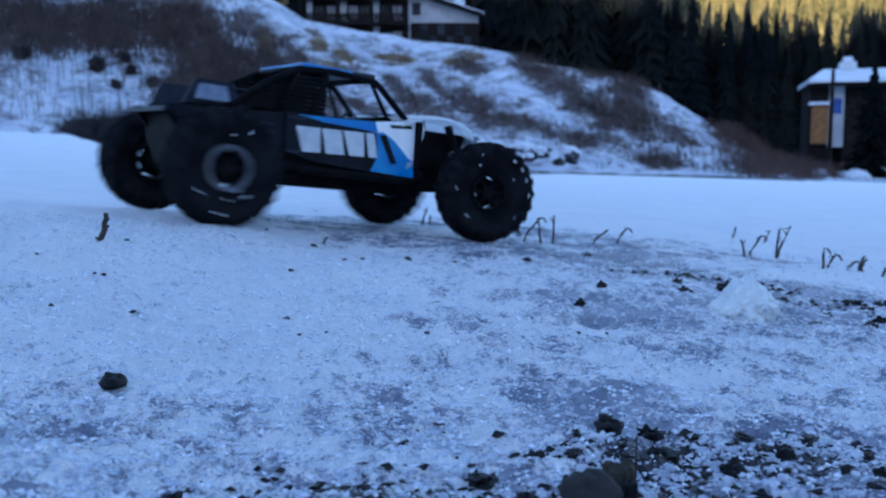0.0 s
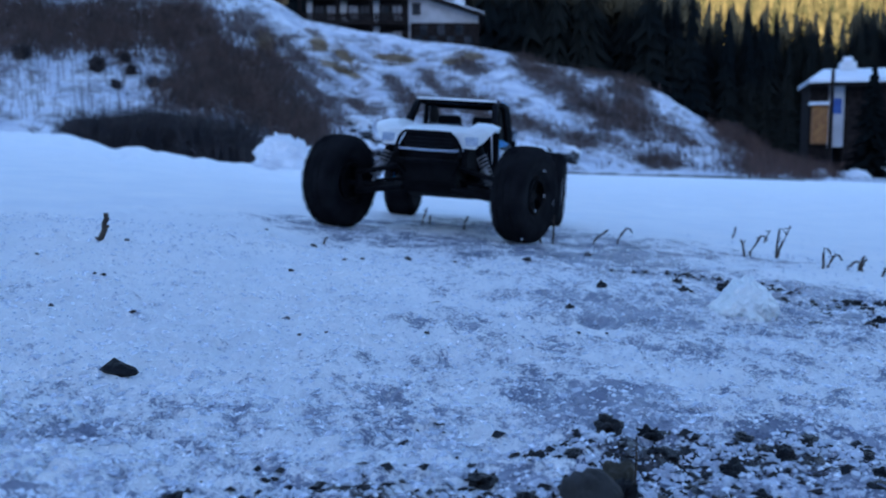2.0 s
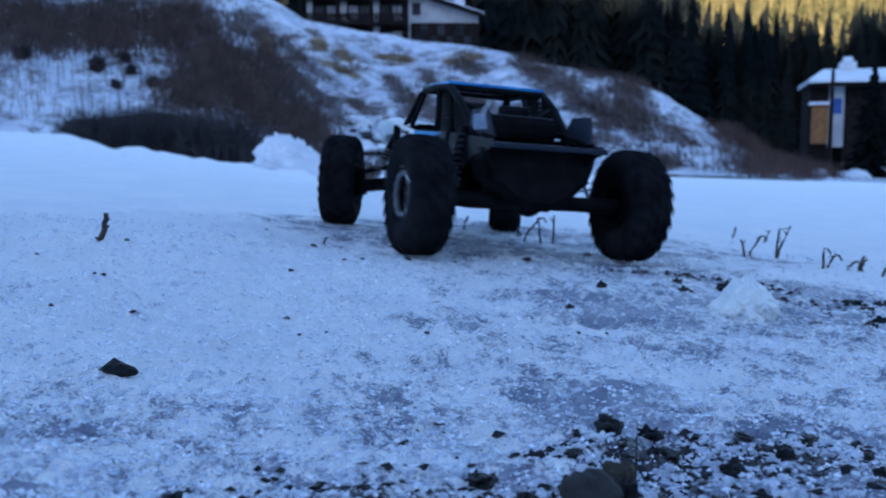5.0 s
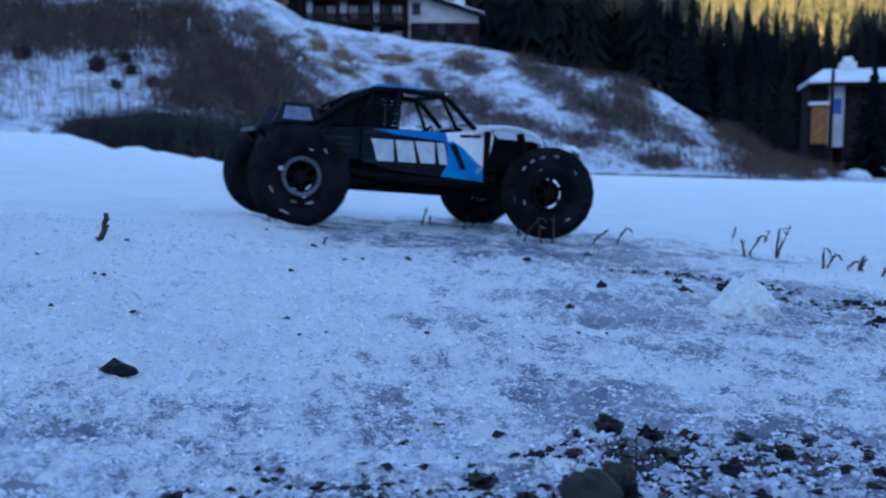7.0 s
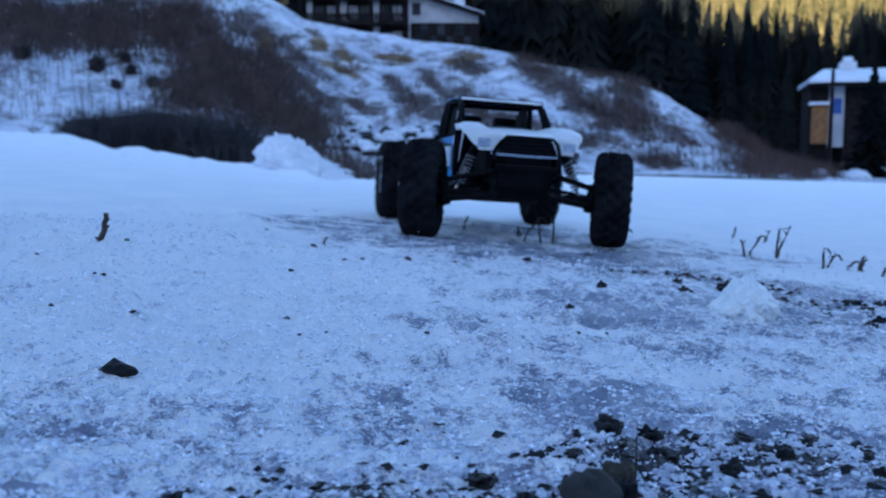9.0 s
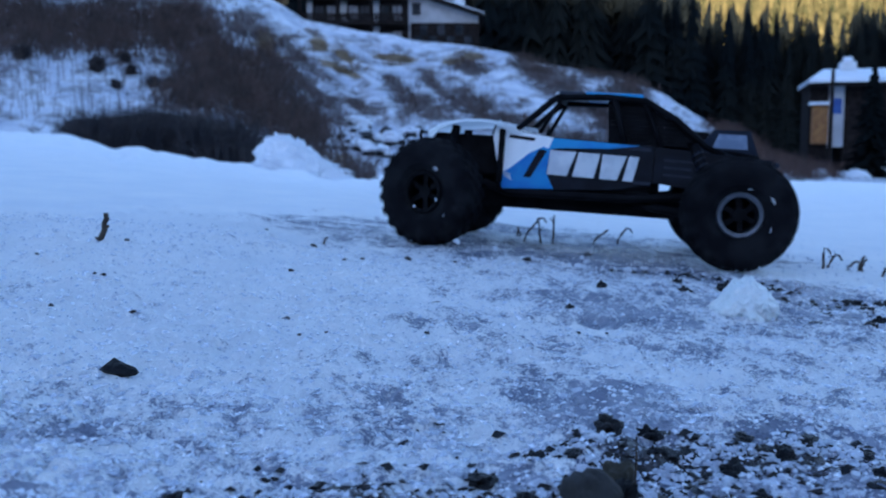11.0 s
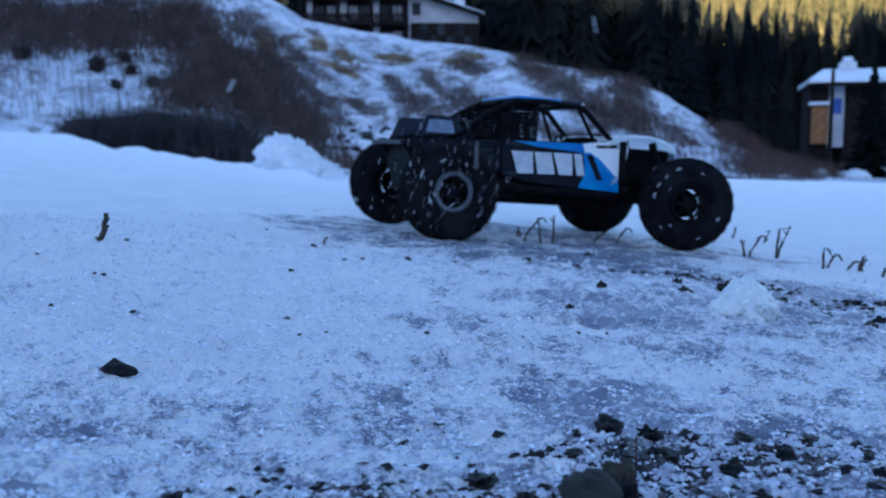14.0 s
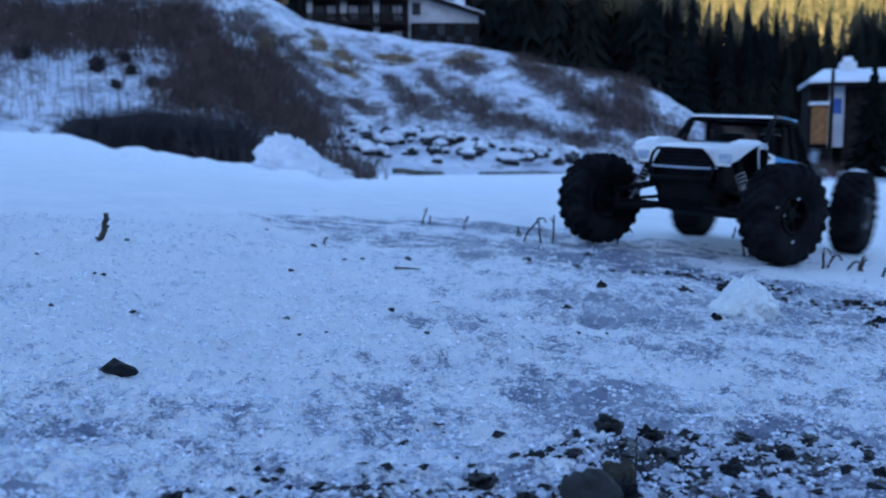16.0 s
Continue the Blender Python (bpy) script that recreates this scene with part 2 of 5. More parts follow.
def make_ground():
    fine = np.radians(np.linspace(-32, 32, 560))
    rest = np.radians(np.linspace(32, 328, 62))[1:-1]
    ang = np.concatenate([fine, rest])
    rad = np.concatenate([np.geomspace(0.2, 2.6, 460), np.geomspace(2.6, 60, 140)[1:], np.geomspace(60, 3000, 26)[1:]])
    rad = np.concatenate([[0.05, 0.12], rad])
    R, A = np.meshgrid(rad, ang, indexing="ij")
    X, Y = R * np.sin(A), R * np.cos(A)
    Z = lie(X, Y) + crumbs(X, Y)
    na, nr = len(ang), len(rad)
    v = np.concatenate([np.stack([X, Y, Z], -1).reshape(-1, 3), [[0, 0, float(lie(0, 0))]]])
    i, j = np.meshgrid(np.arange(nr - 1), np.arange(na), indexing="ij")
    k = (j + 1) % na
    f = np.stack([i * na + j, (i + 1) * na + j, (i + 1) * na + k, i * na + k], -1).reshape(-1, 4)
    faces = f.tolist() + [[nr * na, j, (j + 1) % na] for j in range(na)]
    me = mesh_of("ground", v, faces, M_GROUND)
    x, y = v[:, 0], v[:, 1]
    r, front = np.hypot(x, y), close_by(x, y)
    ice = 0.17 * fbm(x * 9, y * 9, 61, 3) * front * sstep(12, 5, r) + 0.27 * fbm(x * 42, y * 30, 62, 3) * front * sstep(2.5, 1.5, r) + 0.24 * fbm(x * 120, y * 85, 63, 3) * front * sstep(1.5, 0.6, r)
    ice = ice + 0.06 + 0.40 * sstep(0.48, 0.22, np.hypot((x - 0.08) * 0.8, (y - 1.27) * 1.5)) + 0.45 * np.exp(-((np.hypot(x - 0.04, (y - 1.27) * 1.2) - 0.24) / 0.15) ** 2) * (1 + 0.5 * fbm(x * 12, y * 20, 64, 2))
    ice = ice + 0.40 * sstep(0.55, 0.24, r) * front * (1 + fbm(x * 28, y * 28, 71, 3)) - 0.15 * sstep(0.5, 1.2, r)
    ice = ice + 0.52 * sstep(-0.08, 0.12, x) * sstep(1.2, 0.55, r) * front * (1 + 0.8 * fbm(x * 14, y * 14, 65, 2))
    u, w = (x - 0.22) * 0.83 - (y - 0.97) * 0.55, (x - 0.22) * 0.55 + (y - 0.97) * 0.83
    ice = ice + 0.66 * np.exp(-(w / 0.12) ** 2) * sstep(-0.16, 0.02, u) * sstep(0.8, 0.4, u)
    for name, val in (("ice", ice), ("dirt", grit_amount(x, y))):
        at = me.attributes.new(name, "FLOAT", "POINT")
        at.data.foreach_set("value", val.astype(np.float32))
    return tagged(new("ground", me), "icy refrozen snow with bare grit", "ground", kind="structure")


make_ground()

# ---- far ground: snowy bank with dry grass, wooded slope, the ridge behind ----
M_BRUSH = material("bare_brush", (0.036, 0.025, 0.024), 0.9, second=(0.10, 0.068, 0.06), scale=1.0, island=0.3)
M_TAN = material("dry_tan_grass", (0.25, 0.18, 0.105), 0.9, second=(0.13, 0.09, 0.055), scale=2.0, island=0.3)
M_HEDGE = material("dark_shrub", (0.018, 0.017, 0.022), 0.9, second=(0.04, 0.033, 0.036), scale=3.0)
# Light is put into these tones: near-black for shade, gold for sunlit upper trees.
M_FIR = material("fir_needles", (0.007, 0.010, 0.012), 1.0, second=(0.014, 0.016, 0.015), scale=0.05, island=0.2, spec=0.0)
M_SUNLIT_CONIFER = material("sunlit_conifers", (0.030, 0.036, 0.016), 1.0, second=(0.19, 0.145, 0.055), scale=0.06, spread=(0.38, 0.72), island=0.5, spec=0.0)
M_WOODS = material("wooded_slope", (0.008, 0.009, 0.009), 0.95, spec=0.0, second=(0.03, 0.026, 0.02), scale=0.1)
M_SCRUB = material("red_brown_brush", (0.05, 0.03, 0.027), 0.9, second=(0.10, 0.06, 0.05), scale=1.0, island=0.3)
M_VERGE = material("frozen_grass_edge", (0.045, 0.05, 0.035), 0.9, second=(0.10, 0.10, 0.08), scale=4.0)
M_BARK = material("bark", (0.05, 0.04, 0.035), 0.9, second=(0.03, 0.024, 0.02), scale=20)

CREST_S = (-0.62, -0.49, -0.24, -0.19, -0.15, -0.09, -0.0275, 0.029, 0.0725, 0.11, 0.185, 0.235, 0.279, 0.31, 0.354, 0.404, 0.448, 0.62)
CREST_M = (0.235, 0.23, 0.212, 0.174, 0.150, 0.139, 0.127, 0.122, 0.114, 0.103, 0.089, 0.073, 0.048, 0.026, -0.002, -0.018, -0.0225, -0.026)


def bank(s, t):
    """A point of the bank: s across, t from foot (0) to crest (1) and back over the top (to 2)."""
    s, t = np.asarray(s, float), np.asarray(t, float)
    foot = np.interp(s, (-0.6, -0.2, 0.1, 0.6), (20, 27, 30, 34))
    top = np.interp(s, (-0.6, -0.25, -0.1, 0.2, 0.45), (48, 58, 66, 58, 46))
    mf = np.interp(s, FAR_S, FAR_M) - 0.006
    mc = np.interp(s, CREST_S, CREST_M)
    tt = np.minimum(t, 1)
    y = foot + (top - foot) * tt
    m = mf + (mc - mf) * tt ** 0.85
    z = 0.1 + y * m
    rough = 0.15 * fbm(s * 70 + t * 3, t * 6, 81, 5) + 0.34 * fbm(s * 26 + t * 3.4, t * 2.2 - s * 6, 82, 3)
    z = z + rough * np.sin(np.pi * np.clip(tt, 0.02, 1) * 0.93) * sstep(-0.02, 0.09, mc - mf) * y / 50
    b = np.maximum(t - 1, 0)
    y = y + b * 75
    z = z - b * b * 1.5
    return np.stack([s * y, y, z], -1)


def rise(s, m):
    """How far up the bank (t) the line of sight of bearing s and slope m meets it."""
    mf = np.interp(s, FAR_S, FAR_M) - 0.006
    mc = np.interp(s, CREST_S, CREST_M)
    return np.clip((np.asarray(m, float) - mf) / np.maximum(mc - mf, 0.004), 0, 1) ** (1 / 0.85)


# clumps of growth on the bank: bearing, slope, half width, half height, how they lean downhill in degrees
BROWN = [(-0.444, 0.1437, 0.056, 0.0282, 0), (-0.358, 0.1437, 0.063, 0.0282, 0), (-0.279, 0.1437, 0.05, 0.025, 10), (-0.252, 0.0984, 0.044, 0.0375, 30), (-0.207, 0.0649, 0.047, 0.0282, 40),
         (-0.278, 0.0649, 0.028, 0.0188, 0), (-0.173, 0.0404, 0.034, 0.0156, 50), (-0.139, 0.0114, 0.025, 0.01, 50)]
STREAK = [(-0.187, 0.1075, 0.044, 0.0088, 48), (-0.141, 0.074, 0.05, 0.0069, 42), (-0.027, 0.0588, 0.028, 0.015, 25), (-0.009, 0.0801, 0.025, 0.0063, 45), (0.035, 0.0557, 0.038, 0.0138, 40), (0.075, 0.0404, 0.034, 0.0113, 15),
          (0.14, 0.071, 0.031, 0.0138, 45), (0.171, 0.0465, 0.031, 0.0163, 48), (0.147, 0.0176, 0.038, 0.01, 15), (-0.089, 0.0557, 0.025, 0.0063, 20), (-0.052, 0.0801, 0.019, 0.0063, 45), (-0.194, 0.0893, 0.034, 0.0225, 45), (-0.16, 0.1136, 0.031, 0.01, 45), (-0.151, 0.0526, 0.028, 0.0138, 45), (0.258, 0.025, 0.025, 0.0088, 40), (-0.2, 0.1346, 0.03, 0.013, 35)]
CREST = [(0.028, 0.0996, 0.014, 0.0106, 30), (0.087, 0.1032, 0.016, 0.0094, 30), (0.112, 0.0893, 0.025, 0.0094, 30), (0.201, 0.071, 0.026, 0.02, 60), (0.208, 0.0342, 0.028, 0.015, 40), (0.235, -0.0059, 0.030, 0.0060, 5), (0.164, 0.0923, 0.019, 0.005, 0)]
RED = [(0.324, 0.0219, 0.028, 0.02, 38), (0.377, -0.0028, 0.034, 0.0175, 10), (0.350, -0.0121, 0.034, 0.0075, 0), (0.403, -0.0121, 0.019, 0.0125, 0)]
TAN = [(-0.135, 0.1238, 0.013, 0.0094, 35), (-0.107, 0.1105, 0.015, 0.0056, 40), (-0.101, 0.0923, 0.016, 0.0044, 20), (-0.123, 0.1014, 0.016, 0.0044, 20), (-0.052, 0.1087, 0.03, 0.005, 5), (0.01, 0.1045, 0.014, 0.0044, 0),
       (-0.12, -0.009, 0.01, 0.0113, 50), (-0.193, 0.1256, 0.013, 0.0088, 50), (0.031, 0.1105, 0.011, 0.005, 0)]


def overgrown(s, m, clumps):
    """How thickly clumps cover a spot, 0 to 1."""
    v = np.zeros_like(s)
    for cs, cm, a, b, lean in clumps:
        c, d = math.cos(radians(lean)), math.sin(radians(lean))
        u, w = (s - cs) * c - (m - cm) * d, (s - cs) * d + (m - cm) * c
        v = np.maximum(v, np.exp(-((u / a) ** 2 + (w / b) ** 2)))
    return v


def bank_material():
    """Snow with bare earth and dead grass showing through where growth pierces it."""
    mat = bpy.data.materials.new("snowy_grass_bank")
    mat.use_nodes = True
    n, l = mat.node_tree.nodes, mat.node_tree.links
    p = n["Principled BSDF"]
    p.inputs["Roughness"].default_value = 0.85
    co = n.new("ShaderNodeTexCoord")

    def nz(scale, detail, rough=0.6):
        t = n.new("ShaderNodeTexNoise")
        t.inputs["Scale"].default_value, t.inputs["Detail"].default_value, t.inputs["Roughness"].default_value = scale, detail, rough
        l.new(co.outputs["Object"], t.inputs["Vector"])
        return t.outputs[0]

    def mix(f, a, b):
        t = n.new("ShaderNodeMix")
        t.data_type = "RGBA"
        for i, q in ((0, f), (6, a), (7, b)):
            if isinstance(q, tuple):
                t.inputs[i].default_value = (*q, 1)
            else:
                l.new(q, t.inputs[i])
        return t.outputs[2]

    def ramp(v, a, b):
        t = n.new("ShaderNodeMapRange")
        t.inputs[1].default_value, t.inputs[2].default_value = a, b
        l.new(v, t.inputs[0])
        return t.outputs[0]

    def worn(name, amount):
        at = n.new("ShaderNodeAttribute")
        at.attribute_name = name
        t = n.new("ShaderNodeMath")
        t.operation = "MULTIPLY_ADD"
        t.inputs[1].default_value = amount
        l.new(nz(1.6, 8, 0.7), t.inputs[0])
        l.new(at.outputs["Fac"], t.inputs[2])
        return t.outputs[0]
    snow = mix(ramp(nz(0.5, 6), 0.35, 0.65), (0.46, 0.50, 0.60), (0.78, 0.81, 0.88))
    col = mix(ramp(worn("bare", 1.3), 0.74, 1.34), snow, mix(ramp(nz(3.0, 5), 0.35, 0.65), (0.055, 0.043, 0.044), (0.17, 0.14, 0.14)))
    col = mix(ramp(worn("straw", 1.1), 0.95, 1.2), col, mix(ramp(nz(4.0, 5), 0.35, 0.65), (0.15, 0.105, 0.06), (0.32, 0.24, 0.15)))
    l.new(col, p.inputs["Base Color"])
    bu = n.new("ShaderNodeBump")
    bu.inputs["Strength"].default_value, bu.inputs["Distance"].default_value = 0.8, 0.3
    l.new(nz(1.6, 6), bu.inputs["Height"])
    l.new(bu.outputs[0], p.inputs["Normal"])
    return mat


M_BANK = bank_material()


def make_bank():
    S, T = np.meshgrid(np.linspace(-0.62, 0.5, 520), np.concatenate([np.linspace(0, 1, 150), np.linspace(1, 2, 12)[1:]]), indexing="ij")
    v = bank(S, T).reshape(-1, 3)
    a, b = S.shape
    i, j = np.meshgrid(np.arange(a - 1), np.arange(b - 1), indexing="ij")
    f = np.stack([i * b + j, (i + 1) * b + j, (i + 1) * b + j + 1, i * b + j + 1], -1).reshape(-1, 4)
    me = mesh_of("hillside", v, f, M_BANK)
    s, m = v[:, 0] / v[:, 1], (v[:, 2] - 0.1) / v[:, 1]
    bare = np.maximum(0.66 * overgrown(s, m, BROWN), 0.85 * overgrown(s, m, CREST + RED + STREAK))
    bare = bare + 0.34 * fbm(s * 60 + m * 75, m * 130 - s * 30, 83, 3) + 0.20 * fbm(s * 190 + m * 200, m * 330 - s * 70, 84, 2) + 0.19 * sstep(0.0, 0.04, m) - 0.02
    for name, val in (("bare", bare), ("straw", 1.0 * overgrown(s, m, TAN))):
        at = me.attributes.new(name, "FLOAT", "POINT")
        at.data.foreach_set("value", val.astype(np.float32))
    tagged(new("hillside", me), "snow-covered bank with patches of dry grass", "hillside", kind="structure")


make_bank()


def make_brush(name, places, mat, label, height=(0.6, 1.8), stems=14, spread=0.7, width=0.02, category="shrubs", lean=0.35, twigs=3):
    """Bare stems with side twigs, thousands of them, as one stuff."""
    g = np.random.default_rng(len(places) * 31 + stems)
    base = np.repeat(np.asarray(places, float), stems, axis=0)
    k = len(base)
    h = g.uniform(height[0], height[1], k)[:, None]
    o = base + np.concatenate([g.normal(size=(k, 2)) * spread * 0.5, np.full((k, 1), -0.1)], 1)
    q = o + np.concatenate([g.normal(size=(k, 2)) * lean * h, h], 1)
    starts, ends, wide = [o], [q], [np.full(k, width)]
    for _ in range(twigs):
        r = o + (q - o) * g.uniform(0.25, 0.85, (k, 1))
        starts.append(r)
        ends.append(r + np.concatenate([g.normal(size=(k, 2)) * 0.3, g.uniform(0.1, 0.5, (k, 1))], 1) * h * 0.5)
        wide.append(np.full(k, width * 0.6))
    p, q, w = np.concatenate(starts), np.concatenate(ends), np.concatenate(wide)[:, None]
    d = q - p
    a = np.cross(d, g.normal(size=d.shape))
    a *= w / (np.linalg.norm(a, axis=1, keepdims=True) + 1e-9)
    b = np.cross(d, a)
    b *= w / (np.linalg.norm(b, axis=1, keepdims=True) + 1e-9)
    v = np.stack([p + a, p - 0.5 * a + 0.87 * b, p - 0.5 * a - 0.87 * b, q], 1).reshape(-1, 3)
    f = (np.arange(len(p))[:, None, None] * 4 + np.array(((0, 1, 3), (1, 2, 3), (2, 0, 3)))[None]).reshape(-1, 3)
    tagged(new(name, mesh_of(name, v, f, mat, False)), label, category, kind="stuff")


def growing(clumps, n, tight=0.62):
    """Places on the bank for growth in the clumps, n for each by its size."""
    out = []
    for cs, cm, a, b, lean in clumps:
        k = max(4, int(n * a * b / 0.001))
        u, w = RNG.normal(size=k) * a * tight, RNG.normal(size=k) * b * tight
        c, d = math.cos(radians(lean)), math.sin(radians(lean))
        s, m = cs + u * c + w * d, cm - u * d + w * c
        out.append(bank(np.clip(s, -0.6, 0.48), rise(s, m)))
    return np.concatenate(out)


def scatter(n, s0, s1, t0, t1):
    """Places spread over a stretch of the bank."""
    return bank(RNG.uniform(s0, s1, n), RNG.uniform(t0, t1, n))


make_brush("bare_shrubs", growing(BROWN, 75), M_BRUSH, "bare brown shrubs thick on the snowy bank", (0.25, 1.0), 22, 1.0, 0.019)
make_brush("bare_shrubs", growing(STREAK, 120), M_BRUSH, "low bare brown shrubs in streaks down the snowy bank", (0.12, 0.5), 16, 0.8, 0.014)
make_brush("bare_shrubs", growing(CREST, 150), M_BRUSH, "bare brown shrubs on the falling end of the bank", (0.15, 0.65), 18, 0.8, 0.017)
make_brush("red_shrubs", growing(RED, 150), M_SCRUB, "reddish brown bare brush at the low end of the bank", (0.25, 1.0), 18, 0.9, 0.017)
make_brush("dry_grass", growing(TAN, 130), M_TAN, "tan dry grass tufts hanging over the snow", (0.12, 0.38), 30, 0.5, 0.02, "grass", 0.6)
make_brush("thin_stems", scatter(70, -0.5, -0.31, 0.05, 0.42), M_BRUSH, "thin dead stems standing in the snow", (0.6, 1.7), 3, 1.0, 0.012, "stems", 0.08, 1)
make_brush("dark_hedge", [(s * y, y, float(lie(s * y, y)) - 0.15 - 0.25 * sstep(-0.3, -0.38, s)) for s, y in zip(RNG.uniform(-0.395, -0.218, 330), RNG.uniform(16.5, 19, 330))], M_HEDGE, "dense dark leafless thicket behind the snow ridge", (0.5, 1.15), 24, 0.42, 0.022, "thicket", 0.2)


def make_verge():
    """The frozen grass edge where the field meets the bank."""
    bm = bmesh.new()
    s = np.concatenate([np.linspace(-0.055, 0.0, 14), np.linspace(0.04, 0.40, 70)])
    lift = np.concatenate([np.linspace(0.006, 0.0005, 14), np.zeros(70)])
    for lo, hi in ((0, 14), (14, 84)):
        y = np.interp(s[lo:hi], (-0.6, -0.2, 0.1, 0.6), (20, 27, 30, 34)) - 0.35
        z = 0.1 + y * (np.interp(s[lo:hi], FAR_S, FAR_M) - 0.004 + lift[lo:hi])
        tube(bm, [(a * b, b, c + 0.05 * float(vnoise(a * 90, 0.5, 6))) for a, b, c in zip(s[lo:hi], y, z)], 0.10, 6)
    tagged(part("grass_verge", bm, M_VERGE, smooth=True), "dark frozen grass edge along the foot of the bank", "verge", kind="structure")


make_verge()


def make_bush(s, t, r, seed):
    """A round dark shrub of many short twigs."""
    g = np.random.default_rng(seed)
    c = bank(s, t) + [0, 0, r * 0.8]
    v, f = [], []
    for _ in range(420):
        d = g.normal(size=3)
        d /= np.linalg.norm(d)
        p = c + d * r * g.uniform(0.1, 0.5)
        q = c + d * r * g.uniform(0.75, 1.15) + g.normal(size=3) * 0.08
        w = np.cross(d, g.normal(size=3)) * 0.03
        k = len(v)
        v.extend([(p + w).tolist(), (p - w).tolist(), q.tolist(), (p + np.cross(d, w)).tolist()])
        f.extend([(k, k + 1, k + 2), (k + 1, k + 3, k + 2), (k + 3, k, k + 2)])
    v.extend([(c + [0, 0, -r * 1.2]).tolist(), (c + [0.06, 0, -r * 1.2]).tolist(), (c + [0, 0.06, 0]).tolist()])
    f.append((len(v) - 3, len(v) - 2, len(v) - 1))
    tagged(new("bush", mesh_of("bush", v, f, M_HEDGE, False)), "round dark bush on the snowy bank", "bush", "bushes")


for _i, (_s, _m, _r) in enumerate([(-0.458, 0.1015, 0.30), (-0.377, 0.0935, 0.36), (-0.346, 0.105, 0.2), (-0.340, 0.092, 0.2), (-0.316, 0.0765, 0.22), (-0.3575, 0.0755, 0.16), (-0.299, 0.072, 0.2)]):
    make_bush(_s, float(rise(_s, _m)), _r, 200 + _i)


def make_fir_mesh(v, f, x, y, z, h, seed, tiers=12, n=8):
    """One fir: a trunk and ragged tiers of drooping boughs."""
    g = np.random.default_rng(seed)
    k0 = len(v)
    v.extend([(x - 0.2, y, z - 1), (x + 0.2, y, z - 1), (x, y + 0.3, z - 1), (x, y, z + h * 0.9)])
    f.extend([(k0, k0 + 1, k0 + 3), (k0 + 1, k0 + 2, k0 + 3), (k0 + 2, k0, k0 + 3)])
    wide = h * g.uniform(0.10, 0.15)
    for i in range(tiers):
        u = i / tiers
        r = wide * (1 - u) ** 0.8 * g.uniform(0.8, 1.15) + 0.12
        z0 = z + h * (0.06 + 0.9 * u)
        z1 = min(z0 + h * 1.9 / tiers, z + h)
        k = len(v)
        v.append((x + g.normal() * 0.1, y, z1 if i < tiers - 1 else z + h))
        jit = g.random((2 * n, 3))
        for j in range(n * 2):
            a = (j + 0.8 * jit[j, 0] - 0.4) * math.pi / n
            rr = r * (0.75 + 0.5 * jit[j, 1] if j % 2 else 0.35 + 0.25 * jit[j, 1])
            v.append((x + rr * math.cos(a), y + rr * math.sin(a), z0 + (0 if j % 2 else h * 0.035) + (jit[j, 2] - 0.5) * h * 0.03))
        f.extend([(k, k + 1 + j, k + 1 + (j + 1) % (2 * n)) for j in range(2 * n)])


def slope(x, y):
    """The wooded mountainside."""
    return -3 + 0.27 * np.maximum(np.asarray(y, float) - 118, 0) + 3 * fbm(np.asarray(x) / 60, np.asarray(y) / 60, 91, 3)


def make_woods():
    gx, gy = np.meshgrid(np.linspace(-500, 800, 70), np.linspace(100, 900, 50), indexing="ij")
    v = np.stack([gx, gy, slope(gx, gy)], -1).reshape(-1, 3)
    a, b = gx.shape
    i, j = np.meshgrid(np.arange(a - 1), np.arange(b - 1), indexing="ij")
    f = np.stack([i * b + j, (i + 1) * b + j, (i + 1) * b + j + 1, i * b + j + 1], -1).reshape(-1, 4)
    tagged(new("mountainside", mesh_of("mountainside", v, f, M_WOODS)), "dark forest floor of a steep mountainside", "mountain", kind="structure")
    v, f = [], []
    for i in range(420):         # the near edge of the wood, tall beside the bank, lower by the house
        y, s = RNG.uniform(110, 134), RNG.uniform(-0.16, 0.57)
        h = RNG.uniform(15, 21.5) if s > 0.28 else RNG.uniform(19, 25) if s > 0.225 else RNG.uniform(24, 38)
        x = s * y
        make_fir_mesh(v, f, x, y, float(slope(x, y)), h, int(RNG.integers(1e9)), 17, 9)
    tagged(new("fir_forest", mesh_of("fir_forest", v, f, M_FIR, False)), "dense fir forest coloured near-black for the shade it stands in", "forest", kind="stuff")
    # upper trees, part of the sunlight put into their golden colour
    v, f = [], []
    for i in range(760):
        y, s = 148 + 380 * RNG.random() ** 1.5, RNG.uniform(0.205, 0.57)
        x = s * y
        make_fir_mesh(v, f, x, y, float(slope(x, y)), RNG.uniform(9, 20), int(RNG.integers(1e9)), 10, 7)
    tagged(new("sunlit_forest", mesh_of("sunlit_forest", v, f, M_SUNLIT_CONIFER, False)), "conifers higher up, sunlight put into their golden green colour", "forest", kind="stuff")


make_woods()


def make_ridge():
    """The mountain behind the camera that keeps the valley in shade."""
    gx, gy = np.meshgrid(np.linspace(-1600, 1200, 90), np.linspace(-900, -120, 30), indexing="ij")
    prof = np.interp(gy, (-900, -600, -330, -120), (20, 118, 118, -6))
    z = prof * (1 + 0.03 * fbm(gx / 120, gy / 200, 101, 3)) - 2
    v = np.stack([gx, gy, z], -1).reshape(-1, 3)
    a, b = gx.shape
    i, j = np.meshgrid(np.arange(a - 1), np.arange(b - 1), indexing="ij")
    f = np.stack([i * b + j, (i + 1) * b + j, (i + 1) * b + j + 1, i * b + j + 1], -1).reshape(-1, 4)
    tagged(new("ridge", mesh_of("ridge", v, f, M_WOODS)), "wooded ridge that shades the valley", "mountain", kind="structure")


make_ridge()

